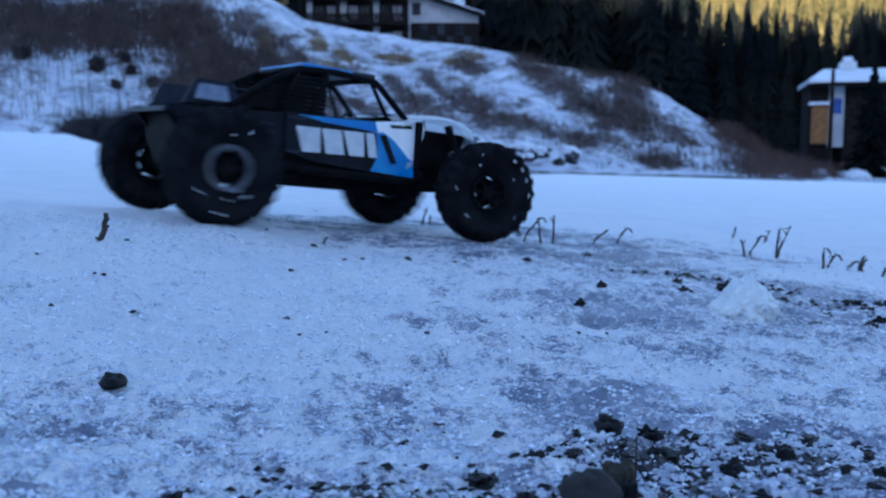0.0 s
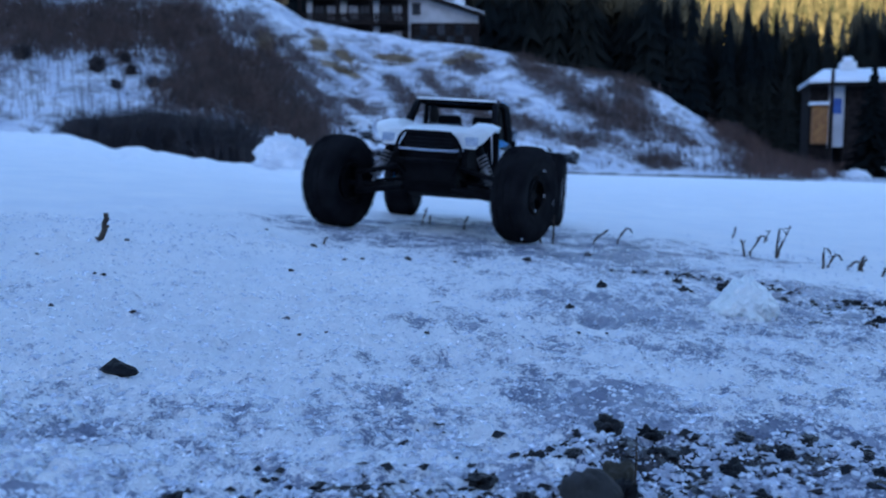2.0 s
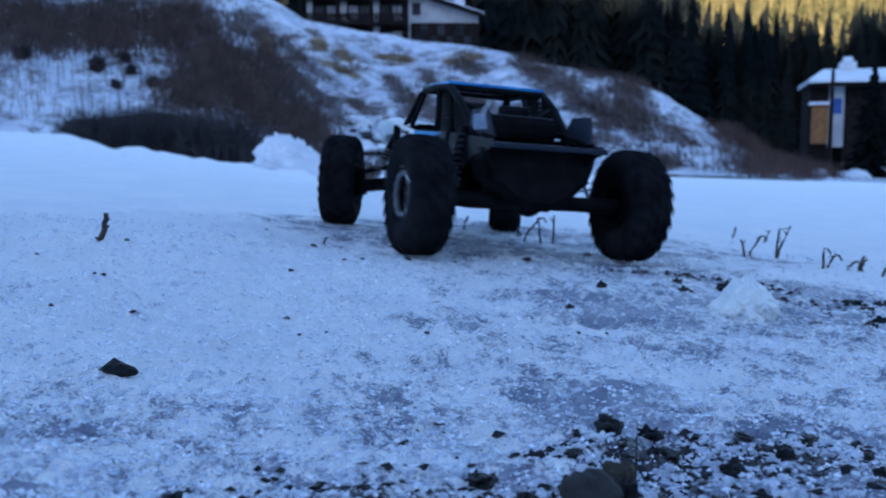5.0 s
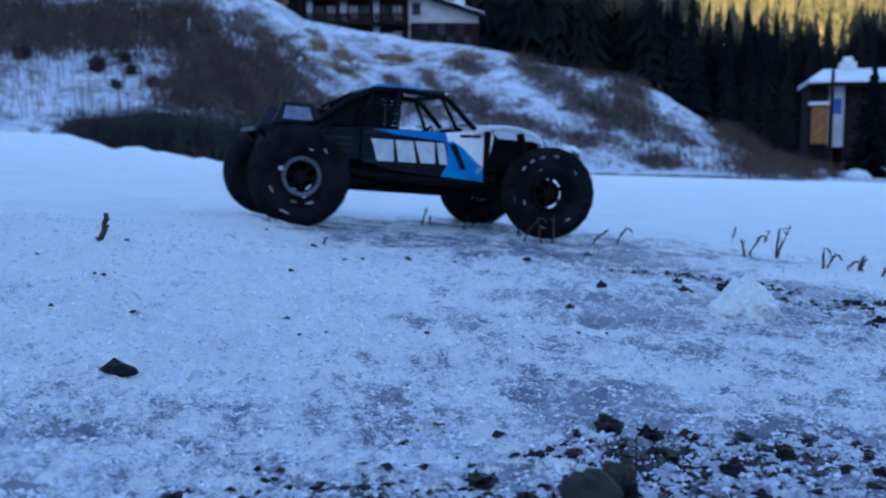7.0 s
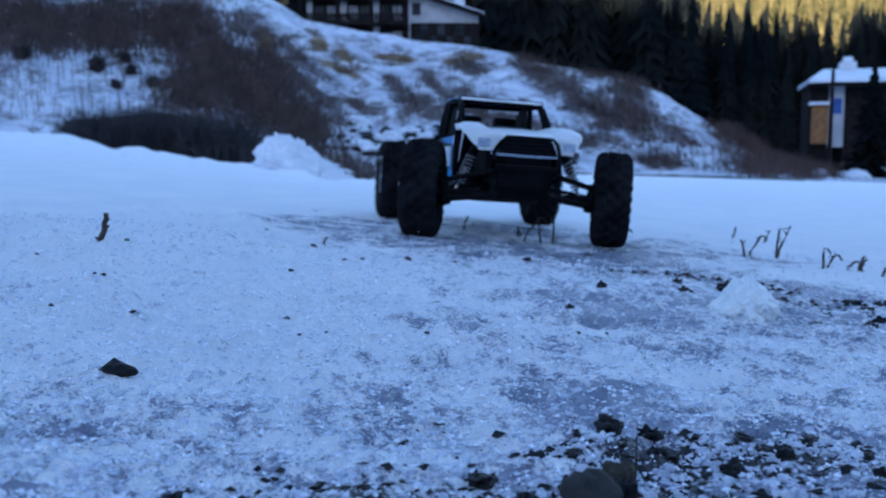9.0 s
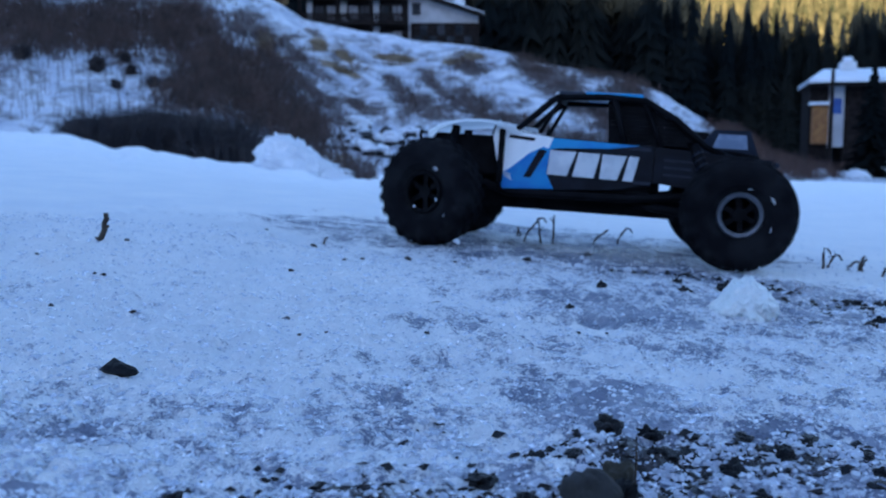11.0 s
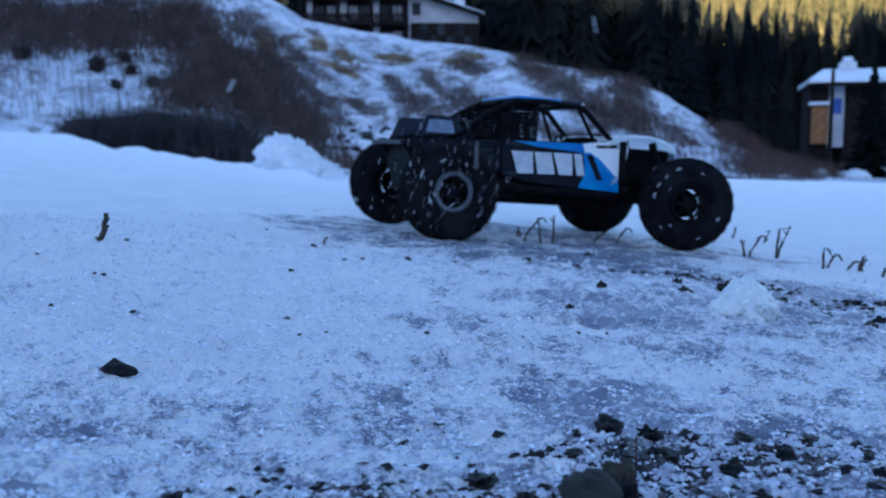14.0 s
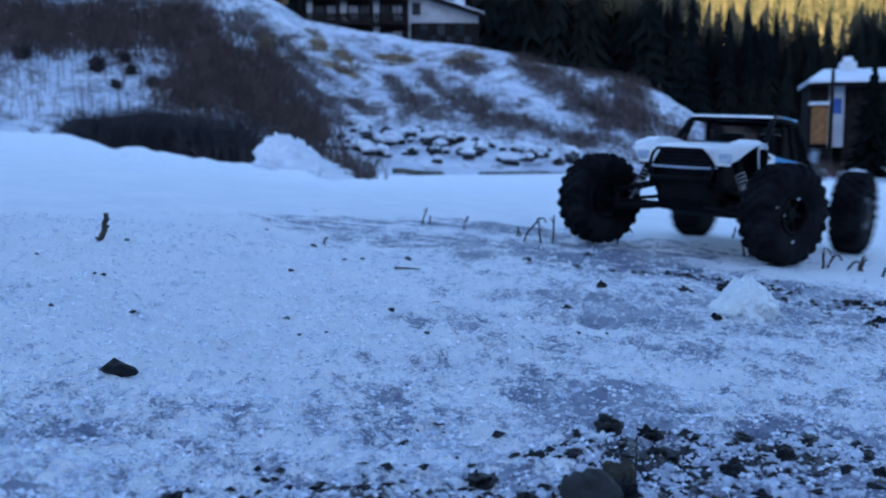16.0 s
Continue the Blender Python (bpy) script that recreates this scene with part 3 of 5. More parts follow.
# ---- houses ----
M_WALL = material("white_render_wall", (0.45, 0.47, 0.51), 0.85, second=(0.36, 0.37, 0.40), scale=0.8, bump=0.2, bump_scale=30)
M_TIMBER = material("dark_timber", (0.010, 0.008, 0.008), 0.9, second=(0.022, 0.017, 0.016), scale=3, spec=0.1)
M_ORANGE = material("orange_timber", (0.30, 0.14, 0.04), 0.7, second=(0.20, 0.085, 0.026), scale=3)
M_PANE = material("window_pane", (0.02, 0.024, 0.03), 0.08, second=(0.05, 0.055, 0.065), scale=0.6)
M_CURTAIN = material("pale_curtain", (0.24, 0.25, 0.29), 0.8, second=(0.16, 0.17, 0.2), scale=2)
M_SIGN = material("blue_sign", (0.03, 0.10, 0.36), 0.5, second=(0.02, 0.07, 0.28), scale=2)
M_STUCCO = material("chimney_render", (0.70, 0.72, 0.76), 0.9, second=(0.55, 0.57, 0.6), scale=2)


def bx(name, parent, mat, x0, x1, y0, y1, z0, z1, label="", bevel=0.0):
    return part(name, box(bmesh.new(), x0, x1, y0, y1, z0, z1, bevel), mat, parent, label)


def empty(name, label, category, m, group=""):
    ob = new(name)
    ob.matrix_basis = m
    return tagged(ob, label, category, group)


def window(parent, x, z, w, h, y, curtain=False):
    fr = bx("window", parent, M_TIMBER, x - w / 2 - 0.08, x + w / 2 + 0.08, y - 0.06, y + 0.1, z - 0.08, z + h + 0.08)
    bx("pane", fr, M_CURTAIN if curtain else M_PANE, x - w / 2, x - 0.03, y - 0.09, y - 0.064, z, z + h)
    bx("pane", fr, M_CURTAIN if curtain else M_PANE, x + 0.03, x + w / 2, y - 0.09, y - 0.064, z, z + h)


def make_chalet():
    """The large chalet on top of the bank; local x along its front, front at y = 0."""
    c = empty("chalet", "dark timber and white chalet with balconies and snow round it", "house", pose(-14.6, 96, 11.2, 0, 0, 0))
    bx("wall", c, M_TIMBER, 0.2, 11.0, 0.9, 11, 0, 7.9, "dark timber front wall")
    for z0, z1 in ((1.0, 2.7), (3.1, 5.35), (5.75, 7.7)):
        for x0, x1 in ((0.3, 0.9), (3.8, 4.5), (7.3, 7.9)):
            bx("wall_panel", c, M_WALL, x0, x1, 0.84, 0.895, z0, z1, "pale rendered wall panel")
    bm = bmesh.new()
    slab(bm, [(11.0, 0.0), (18.3, 0.0), (18.3, 3.72), (11.0, 6.05)], 0.6, 9.0)
    part("gable", bm, M_WALL, c, "white rendered gable wall")
    bx("wood_cladding", c, M_TIMBER, 11.2, 18.4, 0.35, 0.595, -0.2, 3.0, "dark timber cladding on the lower storey")
    for z in (0.1, 2.75, 5.4):
        fl = bx("balcony", c, M_TIMBER, -0.3, 10.9, -0.5, 0.83, z + 0.0, z + 0.2, "dark timber balcony")
        bx("rail", fl, M_TIMBER, -0.3, 10.9, -0.5, -0.4, z + 0.98, z + 1.12)
        for k in range(37):
            bx("slat", fl, M_TIMBER, -0.25 + k * 0.3, 0.0 + k * 0.3, -0.47, -0.43, z + 0.205, z + 0.975)
        for x in (-0.25, 3.6, 7.1, 10.8):
            bx("post", c, M_TIMBER, x - 0.13, x + 0.13, -0.39, -0.15, z + 0.205, z + 2.64)
        for k, x in enumerate((1.6, 2.9, 5.2, 6.4, 8.5, 9.8)):
            window(c, x, z + 0.55, 0.95, 1.5, 0.88, k in (1, 2, 5))
    for x, z, y in ((12.0, 0.5, 0.33), (13.5, 0.5, 0.33), (15.4, 0.5, 0.33), (17.2, 0.5, 0.33), (12.6, 1.75, 0.33), (14.4, 1.75, 0.33), (16.3, 1.75, 0.33), (11.8, 3.9, 0.58)):
        window(c, x, z, 0.75, 1.1, y)
    for name, mat, pts in (("roof", M_TIMBER, [(-1.5, 8.6), (3.0, 8.72), (19.0, 3.48), (19.0, 3.74), (3.0, 8.98), (-1.5, 8.86)]), ("snow_cover", M_SNOW, [(-1.4, 8.87), (3.0, 8.99), (18.9, 3.785), (18.9, 3.86), (3.0, 9.2), (-1.4, 9.05)])):
        bm = bmesh.new()
        slab(bm, pts, -0.9, 11.6)
        part(name, bm, mat, c)
    bx("chimney", c, M_STUCCO, 15.7, 16.9, 2.0, 3.2, 4.3, 7.3, "white rendered chimney")


make_chalet()


def make_house():
    """The smaller house beyond the field, its snowy roof and chimney."""
    c = empty("house", "house with snowy roof, orange timber bay and white wall", "house", pose(24.9, 60, -1.35, 0, 0, -15))
    bx("wall", c, M_TIMBER, -0.75, 0.40, 0, 4.6, 0, 6.2, "dark timber wall")
    bx("wall", c, M_WALL, 0.42, 1.35, -0.05, 4.6, 2.2, 6.2, "white rendered wall")
    bx("wall", c, M_TIMBER, 1.37, 14, 0, 4.6, 0, 6.2)
    bx("plinth", c, M_WALL, 2.5, 14, -0.4, -0.01, 0.2, 1.5, "pale rendered plinth")
    bay = bx("bay", c, M_ORANGE, -0.65, 0.32, -0.7, -0.02, 2.4, 4.9, "orange timber bay")
    for k in range(4):
        bx("board", bay, M_ORANGE, -0.64 + k * 0.24, -0.42 + k * 0.24, -0.74, -0.705, 2.5, 4.8)
    bx("bay_roof", c, M_SNOW, -0.85, 0.36, -0.95, -0.06, 4.92, 5.1, "snow on the little roof of the bay")
    bx("sign", c, M_SIGN, 0.56, 1.2, -0.10, -0.055, 4.35, 5.35, "blue sign on the white wall")
    bm = bmesh.new()
    a = [bm.verts.new(p) for p in ((-1.0, -1.3, 6.3), (15, -1.3, 6.3), (15, 2.2, 7.2), (0.3, 2.2, 7.2), (15, 5.6, 6.3), (-0.9, 5.6, 6.3))]
    b = [bm.verts.new(v.co + Vector((0, 0, 0.25))) for v in a]
    for q in ((0, 1, 2, 3), (3, 2, 4, 5), (0, 3, 5)):
        bm.faces.new([b[i] for i in q])
        bm.faces.new([a[i] for i in q[::-1]])
    for i, j in ((0, 1), (1, 2), (2, 4), (4, 5), (5, 0)):
        bm.faces.new((a[i], a[j], b[j], b[i]))
    part("roof", bm, M_SNOW, c, "thick snow cover on the roof")
    bx("eave", c, M_TIMBER, -0.9, 15, -1.25, 5.5, 6.14, 6.295)
    ch = bx("chimney", c, M_STUCCO, 1.25, 2.25, 1.4, 2.4, 6.4, 7.85, "snow-topped chimney")
    bx("chimney_cap", ch, M_SNOW, 1.45, 2.05, 1.6, 2.2, 7.855, 8.2, bevel=0.1)


make_house()


def make_pole():
    c = tagged(part("utility_pole", tube(bmesh.new(), [(0, 0, -0.3), (0, 0, 4), (0.03, 0, 6.95)], 0.13, 10, 0.10), M_TIMBER), "dark wooden pole standing in the snow", "pole")
    c.matrix_basis = pose(23.4, 55, -1.55)


make_pole()


def make_spruce(name, m, h, label):
    t = empty(name, label, "tree", m)
    part("trunk", tube(bmesh.new(), [(0, 0, -0.4), (0.03, 0, h * 0.5), (0, 0, h * 0.97)], h * 0.02, 8, h * 0.003), M_BARK, t)
    v, f = [], []
    g = np.random.default_rng(5)
    for i in range(420):
        u = g.random() ** 0.8
        a = g.uniform(0, 2 * math.pi)
        r = (1 - u) * h * 0.27 * g.uniform(0.5, 1.1) + 0.15
        z = h * (0.06 + 0.93 * u)
        d = np.array([math.cos(a), math.sin(a), 0])
        n = np.array([-d[1], d[0], 0])
        w = r * 0.22 + 0.05
        for q in range(3):
            b0 = d * r * q / 3 + [0, 0, z - r * 0.12 * q]
            tip = d * r * (q + 1.3) / 3 + [0, 0, z - r * 0.35 * (q + 1) / 3 - 0.1 + g.normal() * 0.05]
            k = len(v)
            v.extend([(b0 + n * w * (1 - q * 0.2)).tolist(), (b0 - n * w * (1 - q * 0.2)).tolist(), tip.tolist(), (b0 - [0, 0, 0.14]).tolist()])
            f.extend([(k, k + 1, k + 2), (k, k + 2, k + 3), (k + 1, k + 3, k + 2)])
    crown = new("crown", mesh_of("crown", v, f, M_FIR, False))
    crown.parent = t


make_spruce("spruce", pose(23.55, 50, -1.5), 6.7, "dark spruce standing before the house")


def make_heap():
    """A ploughed heap of snow at the end of the thicket."""
    bm = bmesh.new()
    bmesh.ops.create_icosphere(bm, subdivisions=5, radius=1)
    for v in bm.verts:
        d = v.co.normalized()
        k = 1 + 0.25 * noise.noise(d * 1.6 + Vector((3, 1, 2))) + 0.22 * noise.noise(d * 4.3) + 0.14 * noise.noise(d * 11) + 0.06 * noise.noise(d * 24)
        v.co = Vector((d.x * (0.60 + 0.25 * max(d.x, 0) * (1 - max(d.z, 0))) * k, d.y * 0.5 * k, d.z * (0.55 - 0.30 * max(d.x, 0)) * k - 0.16 * d.x))
    ob = tagged(part("snow_mound", bm, M_SNOW, smooth=True), "ploughed heap of lumpy snow beside the thicket", "snow heap")
    ob.matrix_basis = pose(-2.3, 14.4, float(lie(-2.3, 14.4)) + 0.12)


make_heap()
make_brush("bare_shrub", [(x, y, float(lie(x, y)) - 0.1) for x, y in zip(RNG.uniform(-1.75, -1.35, 14), RNG.uniform(14.5, 16, 14))], M_BRUSH, "brown bare shrub beside the snow heap", (0.3, 0.75), 16, 0.3, 0.012)


def make_snowy_bushes():
    """Rounded shrubs under snow before the house."""
    g = np.random.default_rng(15)
    for i in range(9):
        bm = bmesh.new()
        bmesh.ops.create_icosphere(bm, subdivisions=4, radius=1)
        off = Vector((i * 2.3, i, 4))
        for v in bm.verts:
            d = v.co.normalized()
            k = 1 + 0.35 * noise.noise(d * 2.2 + off) + 0.25 * noise.noise(d * 6 + off) + 0.12 * noise.noise(d * 14 + off)
            v.co = d * k
        w = float(g.uniform(0.28, 0.6))
        x, y = float(19.7 + i * 0.36), float(46 + g.uniform(-2, 2))
        ob = tagged(part("snowy_bush", bm, M_SNOW, smooth=True), "rounded shrub covered in fresh snow", "bush", "snowy bushes")
        ob.matrix_basis = pose(x, y, float(lie(x, y)) + w * 0.35, 0, 0, 40 * i) @ Matrix.Diagonal((w, w, w * 0.75, 1))


make_snowy_bushes()

# ---- the radio-controlled car: x forward, y left, z up, origin on the ground below its middle ----
BASE, TRACK, TYRE = 0.356, 0.2593, 0.0652
AXLES = {"front_left": (BASE / 2, TRACK / 2), "front_right": (BASE / 2, -TRACK / 2), "rear_left": (-BASE / 2, TRACK / 2), "rear_right": (-BASE / 2, -TRACK / 2)}


def make_tyre_mesh():
    """One moulded tyre: a round carcass with rows of staggered lugs and side knobs."""
    w, pitches, per = 0.0236, 22, 6
    rows = [  # radius, y, lug height, sideways knob, stagger
        (0.0255, -0.70, 0, 0, 0), (0.034, -0.93, 0, 0, 0), (0.044, -0.99, 0, 0.0, 0), (0.0485, -0.98, 0, 0.0016, 0), (0.0530, -0.95, 0.0010, 0.0018, 0), (0.0566, -0.85, 0.0038, 0.0008, 0), (0.0588, -0.70, 0.0040, 0, 0),
        (0.0597, -0.46, 0.0040, 0, 0), (0.0600, -0.40, 0, 0, 0), (0.0600, -0.36, 0.0038, 0, 3), (0.0600, -0.04, 0.0038, 0, 3)]
    rows = rows + [(r, -y, h, k, (s + 3) % 6) for r, y, h, k, s in rows[::-1]]
    n = pitches * per
    v, f = [], []
    for i in range(n):
        a = 2 * math.pi * i / n
        for r, y, h, k, s in rows:
            on = (i + s) % per in (0, 1, 2)
            rr = (r + h * on) * (TYRE / 0.064 if r > 0.04 else 1.0)
            yy = y * w + math.copysign(k * on, y)
            v.append((rr * math.cos(a), yy, rr * math.sin(a)))
    m = len(rows)
    for i in range(n):
        j = (i + 1) % n
        for q in range(m - 1):
            f.append((i * m + q, i * m + q + 1, j * m + q + 1, j * m + q))
        f.append((i * m + m - 1, i * m, j * m, j * m + m - 1))
    return mesh_of("tyre", v, f, M_RUBBER, False)


def make_wheel(car, side, ring_mat):
    """A wheel turning about y, outer face towards +y (side 1) or -y (side -1)."""
    bm = lathe(bmesh.new(), [(0.0262, 0.017 * side), (0.0262, -0.022 * side), (0.0238, -0.022 * side), (0.0238, 0.017 * side), (0.0262, 0.017 * side)], 40)
    lathe(bm, [(0.0005, 0.014 * side), (0.0078, 0.014 * side), (0.0085, 0.010 * side), (0.0085, -0.004 * side), (0.0195, -0.008 * side), (0.0195, -0.012 * side), (0.0005, -0.012 * side)], 24)
    wheel = part("wheel", bm, M_PLASTIC, car, "black open six-spoke wheel", smooth=False)
    for k in range(6):
        spoke = box(bmesh.new(), 0.0075, 0.0245, -0.0030, 0.0030, -0.0026, 0.0026, 0.0006, Matrix.Translation((0, 0.0095 * side, 0)) @ Matrix.Rotation(k * math.pi / 3, 4, "Y") @ pose(0, 0, 0, 90, 0, 0))
        part("spoke", spoke, M_PLASTIC, wheel)
    if "tyre" not in bpy.data.meshes:
        make_tyre_mesh()
    tyre = new("tyre", bpy.data.meshes["tyre"])
    tyre.parent = wheel
    tagged(tyre, "black knobbly rubber tyre dusted with snow")
    y = 0.0190 * side
    bm = lathe(bmesh.new(), [(0.0205, y - 0.003 * side), (0.0205, y), (0.0245, y + 0.0012 * side), (0.0258, y - 0.001 * side), (0.0258, y - 0.006 * side), (0.0205, y - 0.003 * side)], 40)
    for k in range(12):
        a = k * math.pi / 6
        bmesh.ops.create_cone(bm, cap_ends=True, segments=6, radius1=0.0011, radius2=0.0011, depth=0.003, matrix=Matrix.Translation((0.0232 * math.cos(a), y + 0.0012 * side, 0.0232 * math.sin(a))) @ pose(0, 0, 0, 90, 0, 0))
    part("beadlock_ring", bm, ring_mat, wheel, "grey beadlock ring" if ring_mat is M_RING else "black beadlock ring")
    return wheel


def make_hood(car):
    """White hood with thin arched front wings: a shell lofted from cross-sections."""
    secs = [  # x, half width, crown, wing crown, edge height
        (0.068, 0.068, 0.1615, 0.1610, 0.142), (0.085, 0.075, 0.163, 0.1645, 0.152), (0.105, 0.082, 0.163, 0.1680, 0.1610), (0.128, 0.088, 0.162, 0.1695, 0.1650), (0.150, 0.090, 0.160, 0.1685, 0.1640),
        (0.170, 0.088, 0.158, 0.1650, 0.1590), (0.185, 0.083, 0.156, 0.1605, 0.1510), (0.197, 0.075, 0.154, 0.1560, 0.1410), (0.205, 0.067, 0.152, 0.1520, 0.1340)]
    bm = bmesh.new()
    rows = []
    for x, w, zc, zw, ze in secs:
        w *= 0.96
        half = [(0.0, zc + 0.002), (0.30 * w, zc + 0.0015), (0.50 * w, zc), (0.64 * w, zw), (0.84 * w, zw - 0.0005), (0.95 * w, zw - 0.004), (w, ze)]
        line = [(-y, z) for y, z in half[:0:-1]] + half
        rows.append([bm.verts.new((x - 0.10 * max(0.0, abs(y) - 0.02) * (x > 0.19), y, z)) for y, z in line])
    for p, q in zip(rows, rows[1:]):
        for k in range(len(p) - 1):
            bm.faces.new((p[k], q[k], q[k + 1], p[k + 1]))
    # the face round the grille and the lamps
    low = [bm.verts.new((v.co.x + 0.001, v.co.y, 0.1485 if abs(v.co.y) < 0.035 else 0.1310)) for v in rows[-1]]
    for k in range(len(low) - 1):
        bm.faces.new((rows[-1][k], low[k], low[k + 1], rows[-1][k + 1]))
    bmesh.ops.solidify(bm, geom=list(bm.faces), thickness=0.002)
    hood = part("hood", bm, M_WHITE, car, "white painted hood with arched front wings", smooth=False)
    bm = bmesh.new()
    box(bm, 0.1975, 0.2045, -0.041, 0.041, 0.1300, 0.1482, 0.0015)
    for v in bm.verts:
        v.co.y *= 0.80 + 0.30 * (v.co.z - 0.130) / 0.018
        v.co.x -= 0.0025 * (abs(v.co.y) > 0.030)
    grille = part("grille", bm, M_PLASTIC, hood, "black grille panel")
    for k in range(3):
        bm = bmesh.new()
        box(bm, 0.2046, 0.2062, -0.032, 0.032, 0.1318 + k * 0.0052, 0.1333 + k * 0.0052, 0.0004)
        part("grille_bar", bm, M_DARKBLUE, grille)
    bm = tube(bmesh.new(), [(0.198, -0.046, 0.1285), (0.2055, -0.038, 0.1268), (0.2075, 0, 0.1262), (0.2055, 0.038, 0.1268), (0.198, 0.046, 0.1285)], 0.0016, 8)
    part("nose_lip", bm, M_LAMP, hood, "thin pale lip below the grille")
    for s in (-1, 1):
        bm = bmesh.new()
        box(bm, -0.0012, 0.0012, -0.0125, 0.0125, -0.0056, 0.0056, 0.001, Matrix.Translation((0.2020, s * 0.0535, 0.1412)) @ Matrix.Rotation(-s * 0.12, 4, "Z"))
        part("headlight", bm, M_LAMP, hood, "pale blue headlight marking")
    bm = bmesh.new()
    slab(bm, [(0.076, 0.1635), (0.080, 0.1675), (0.112, 0.1668), (0.122, 0.1638)], -0.021, 0.021)
    part("hood_scoop", bm, M_DARKBLUE, hood, "low dark scoop on the hood")
    for s in (-1, 1):     # wheel wells
        bm = bmesh.new()
        box(bm, 0.108, 0.192, s * 0.047 - 0.004, s * 0.047 + 0.004, 0.100, 0.150, 0.002)
        box(bm, 0.100, 0.107, s * 0.062 - 0.017, s * 0.062 + 0.017, 0.092, 0.158, 0.002)
        part("arch_liner", bm, M_PLASTIC, car, "black wheel-arch liner")


def make_side(car, s):
    """One side panel with its livery; s = 1 left, -1 right."""
    def plate(outline, t0, t1, bevel=False):
        bm = bmesh.new()
        slab(bm, outline, s * (0.068 + t0), s * (0.068 + t1), 0.08 * s)
        return bm
    base = [(-0.082, 0.1565), (0.044, 0.1600), (0.080, 0.1655), (0.112, 0.1790), (0.1175, 0.158), (0.108, 0.122), (0.101, 0.0915), (0.03, 0.0955), (-0.045, 0.101), (-0.082, 0.112)]
    side = part("side_panel", plate(base, -0.002, 0.0), M_DARKBLUE, car, "black side panel with blue and white livery")
    part("blue_band", plate([(-0.066, 0.1555), (0.040, 0.1588), (0.050, 0.154), (0.050, 0.1440), (0.030, 0.1470), (-0.030, 0.1500)], 0.0002, 0.0008), M_BLUE, side)
    part("white_front", plate([(0.0405, 0.1590), (0.080, 0.1645), (0.110, 0.1775), (0.1155, 0.157), (0.1085, 0.127), (0.1045, 0.113), (0.090, 0.1160), (0.066, 0.135), (0.046, 0.1440)], 0.0002, 0.0011), M_WHITE, side)
    part("blue_corner", plate([(0.100, 0.0930), (0.1040, 0.1120), (0.0925, 0.1175), (0.0695, 0.138), (0.052, 0.1475), (0.043, 0.1450), (0.046, 0.115), (0.036, 0.0965)], 0.0002, 0.0014), M_BLUE, side)
    part("pale_flake", plate([(0.088, 0.103), (0.098, 0.108), (0.100, 0.115), (0.091, 0.112)], 0.0011, 0.0017), M_LAMP, side, "pale blue flake in the livery")
    part("dark_slash", plate([(0.0470, 0.1425), (0.0570, 0.1440), (0.0740, 0.1090), (0.0655, 0.1080)], 0.0011, 0.0020), M_DARKBLUE, side)
    # white slanted shapes stand for the lettering
    at = -0.066
    for width, k0 in ((0.032, 0.004), (0.026, 0.0), (0.029, 0.004), (0.012, 0.0)):
        x0, x1, k = (at, at + width, 0.003) if s < 0 else (-0.020 - at - width, -0.020 - at, 0.003)
        part("white_mark", plate([(x0 - k, 0.1430 + 0.02 * x0), (x1 - k, 0.1430 + 0.02 * x1), (x1 + k - k0, 0.1130 + 0.02 * x1), (x0 + k + k0, 0.1130 + 0.02 * x0)], 0.0011, 0.0019), M_MARK, side, "white slanted shape")
        at += width + 0.003
    for x0, x1, z in ((-0.078, -0.052, 0.1500), (-0.080, -0.060, 0.1090)):
        part("small_mark", plate([(x0, z + 0.0035), (x1, z + 0.0040), (x1, z), (x0, z - 0.0005)], 0.0003, 0.0009), M_GREY, side, "small grey marking")
    part("vent_mark", plate([(0.062, 0.1575), (0.094, 0.1600), (0.096, 0.1560), (0.064, 0.1535)], 0.0011, 0.0017), M_DARKBLUE, side)
    for x0 in (-0.02, 0.005, 0.03, 0.055):
        part("rocker_bolt", plate([(x0, 0.0915), (x0 + 0.014, 0.0910), (x0 + 0.014, 0.0875), (x0, 0.0880)], -0.004, -0.001), M_GREY, side)
    bm = bmesh.new()
    for k in range(9):
        z0 = 0.1575 + k * 0.0058
        front, back = -0.026 + 0.004 * (z0 - 0.157) / 0.052, np.interp(z0, (0.157, 0.163, 0.189, 0.2085), (-0.122, -0.134, -0.100, -0.062))
        slab(bm, [(front, z0), (front, z0 + 0.0053), (back + 0.003, z0 + 0.0053), (back, z0)], s * 0.0535, s * 0.0555, 0.16 * s)
    for x0 in (-0.045, -0.068, -0.090, -0.110):
        top = np.interp(x0, (-0.134, -0.100, -0.062), (0.163, 0.189, 0.2085))
        slab(bm, [(x0, 0.157), (x0 + 0.004, 0.157), (x0 + 0.005, top), (x0 + 0.001, top)], s * 0.0530, s * 0.0534, 0.16 * s)
    part("window_net", bm, M_PLASTIC, car, "black mesh over the rear side window")
    # rear quarter behind the door, and the plate that stands up over the rear wheel
    q = part("rear_quarter", plate([(-0.083, 0.1560), (-0.083, 0.112), (-0.125, 0.108), (-0.170, 0.130), (-0.215, 0.138), (-0.222, 0.148), (-0.150, 0.152)], -0.006, -0.003), M_DARKBLUE, car, "black rear quarter panel")
    for k in range(3):
        part("vent", plate([(-0.095, 0.1420 - k * 0.009), (-0.128, 0.1410 - k * 0.009), (-0.128, 0.1385 - k * 0.009), (-0.095, 0.1395 - k * 0.009)], -0.0029, -0.0018), M_GREY, q)
    bm = bmesh.new()
    pl = [(-0.128, 0.150), (-0.150, 0.181), (-0.192, 0.181), (-0.205, 0.151)]
    slab(bm, pl, s * 0.058, s * 0.061, -0.15 * s)
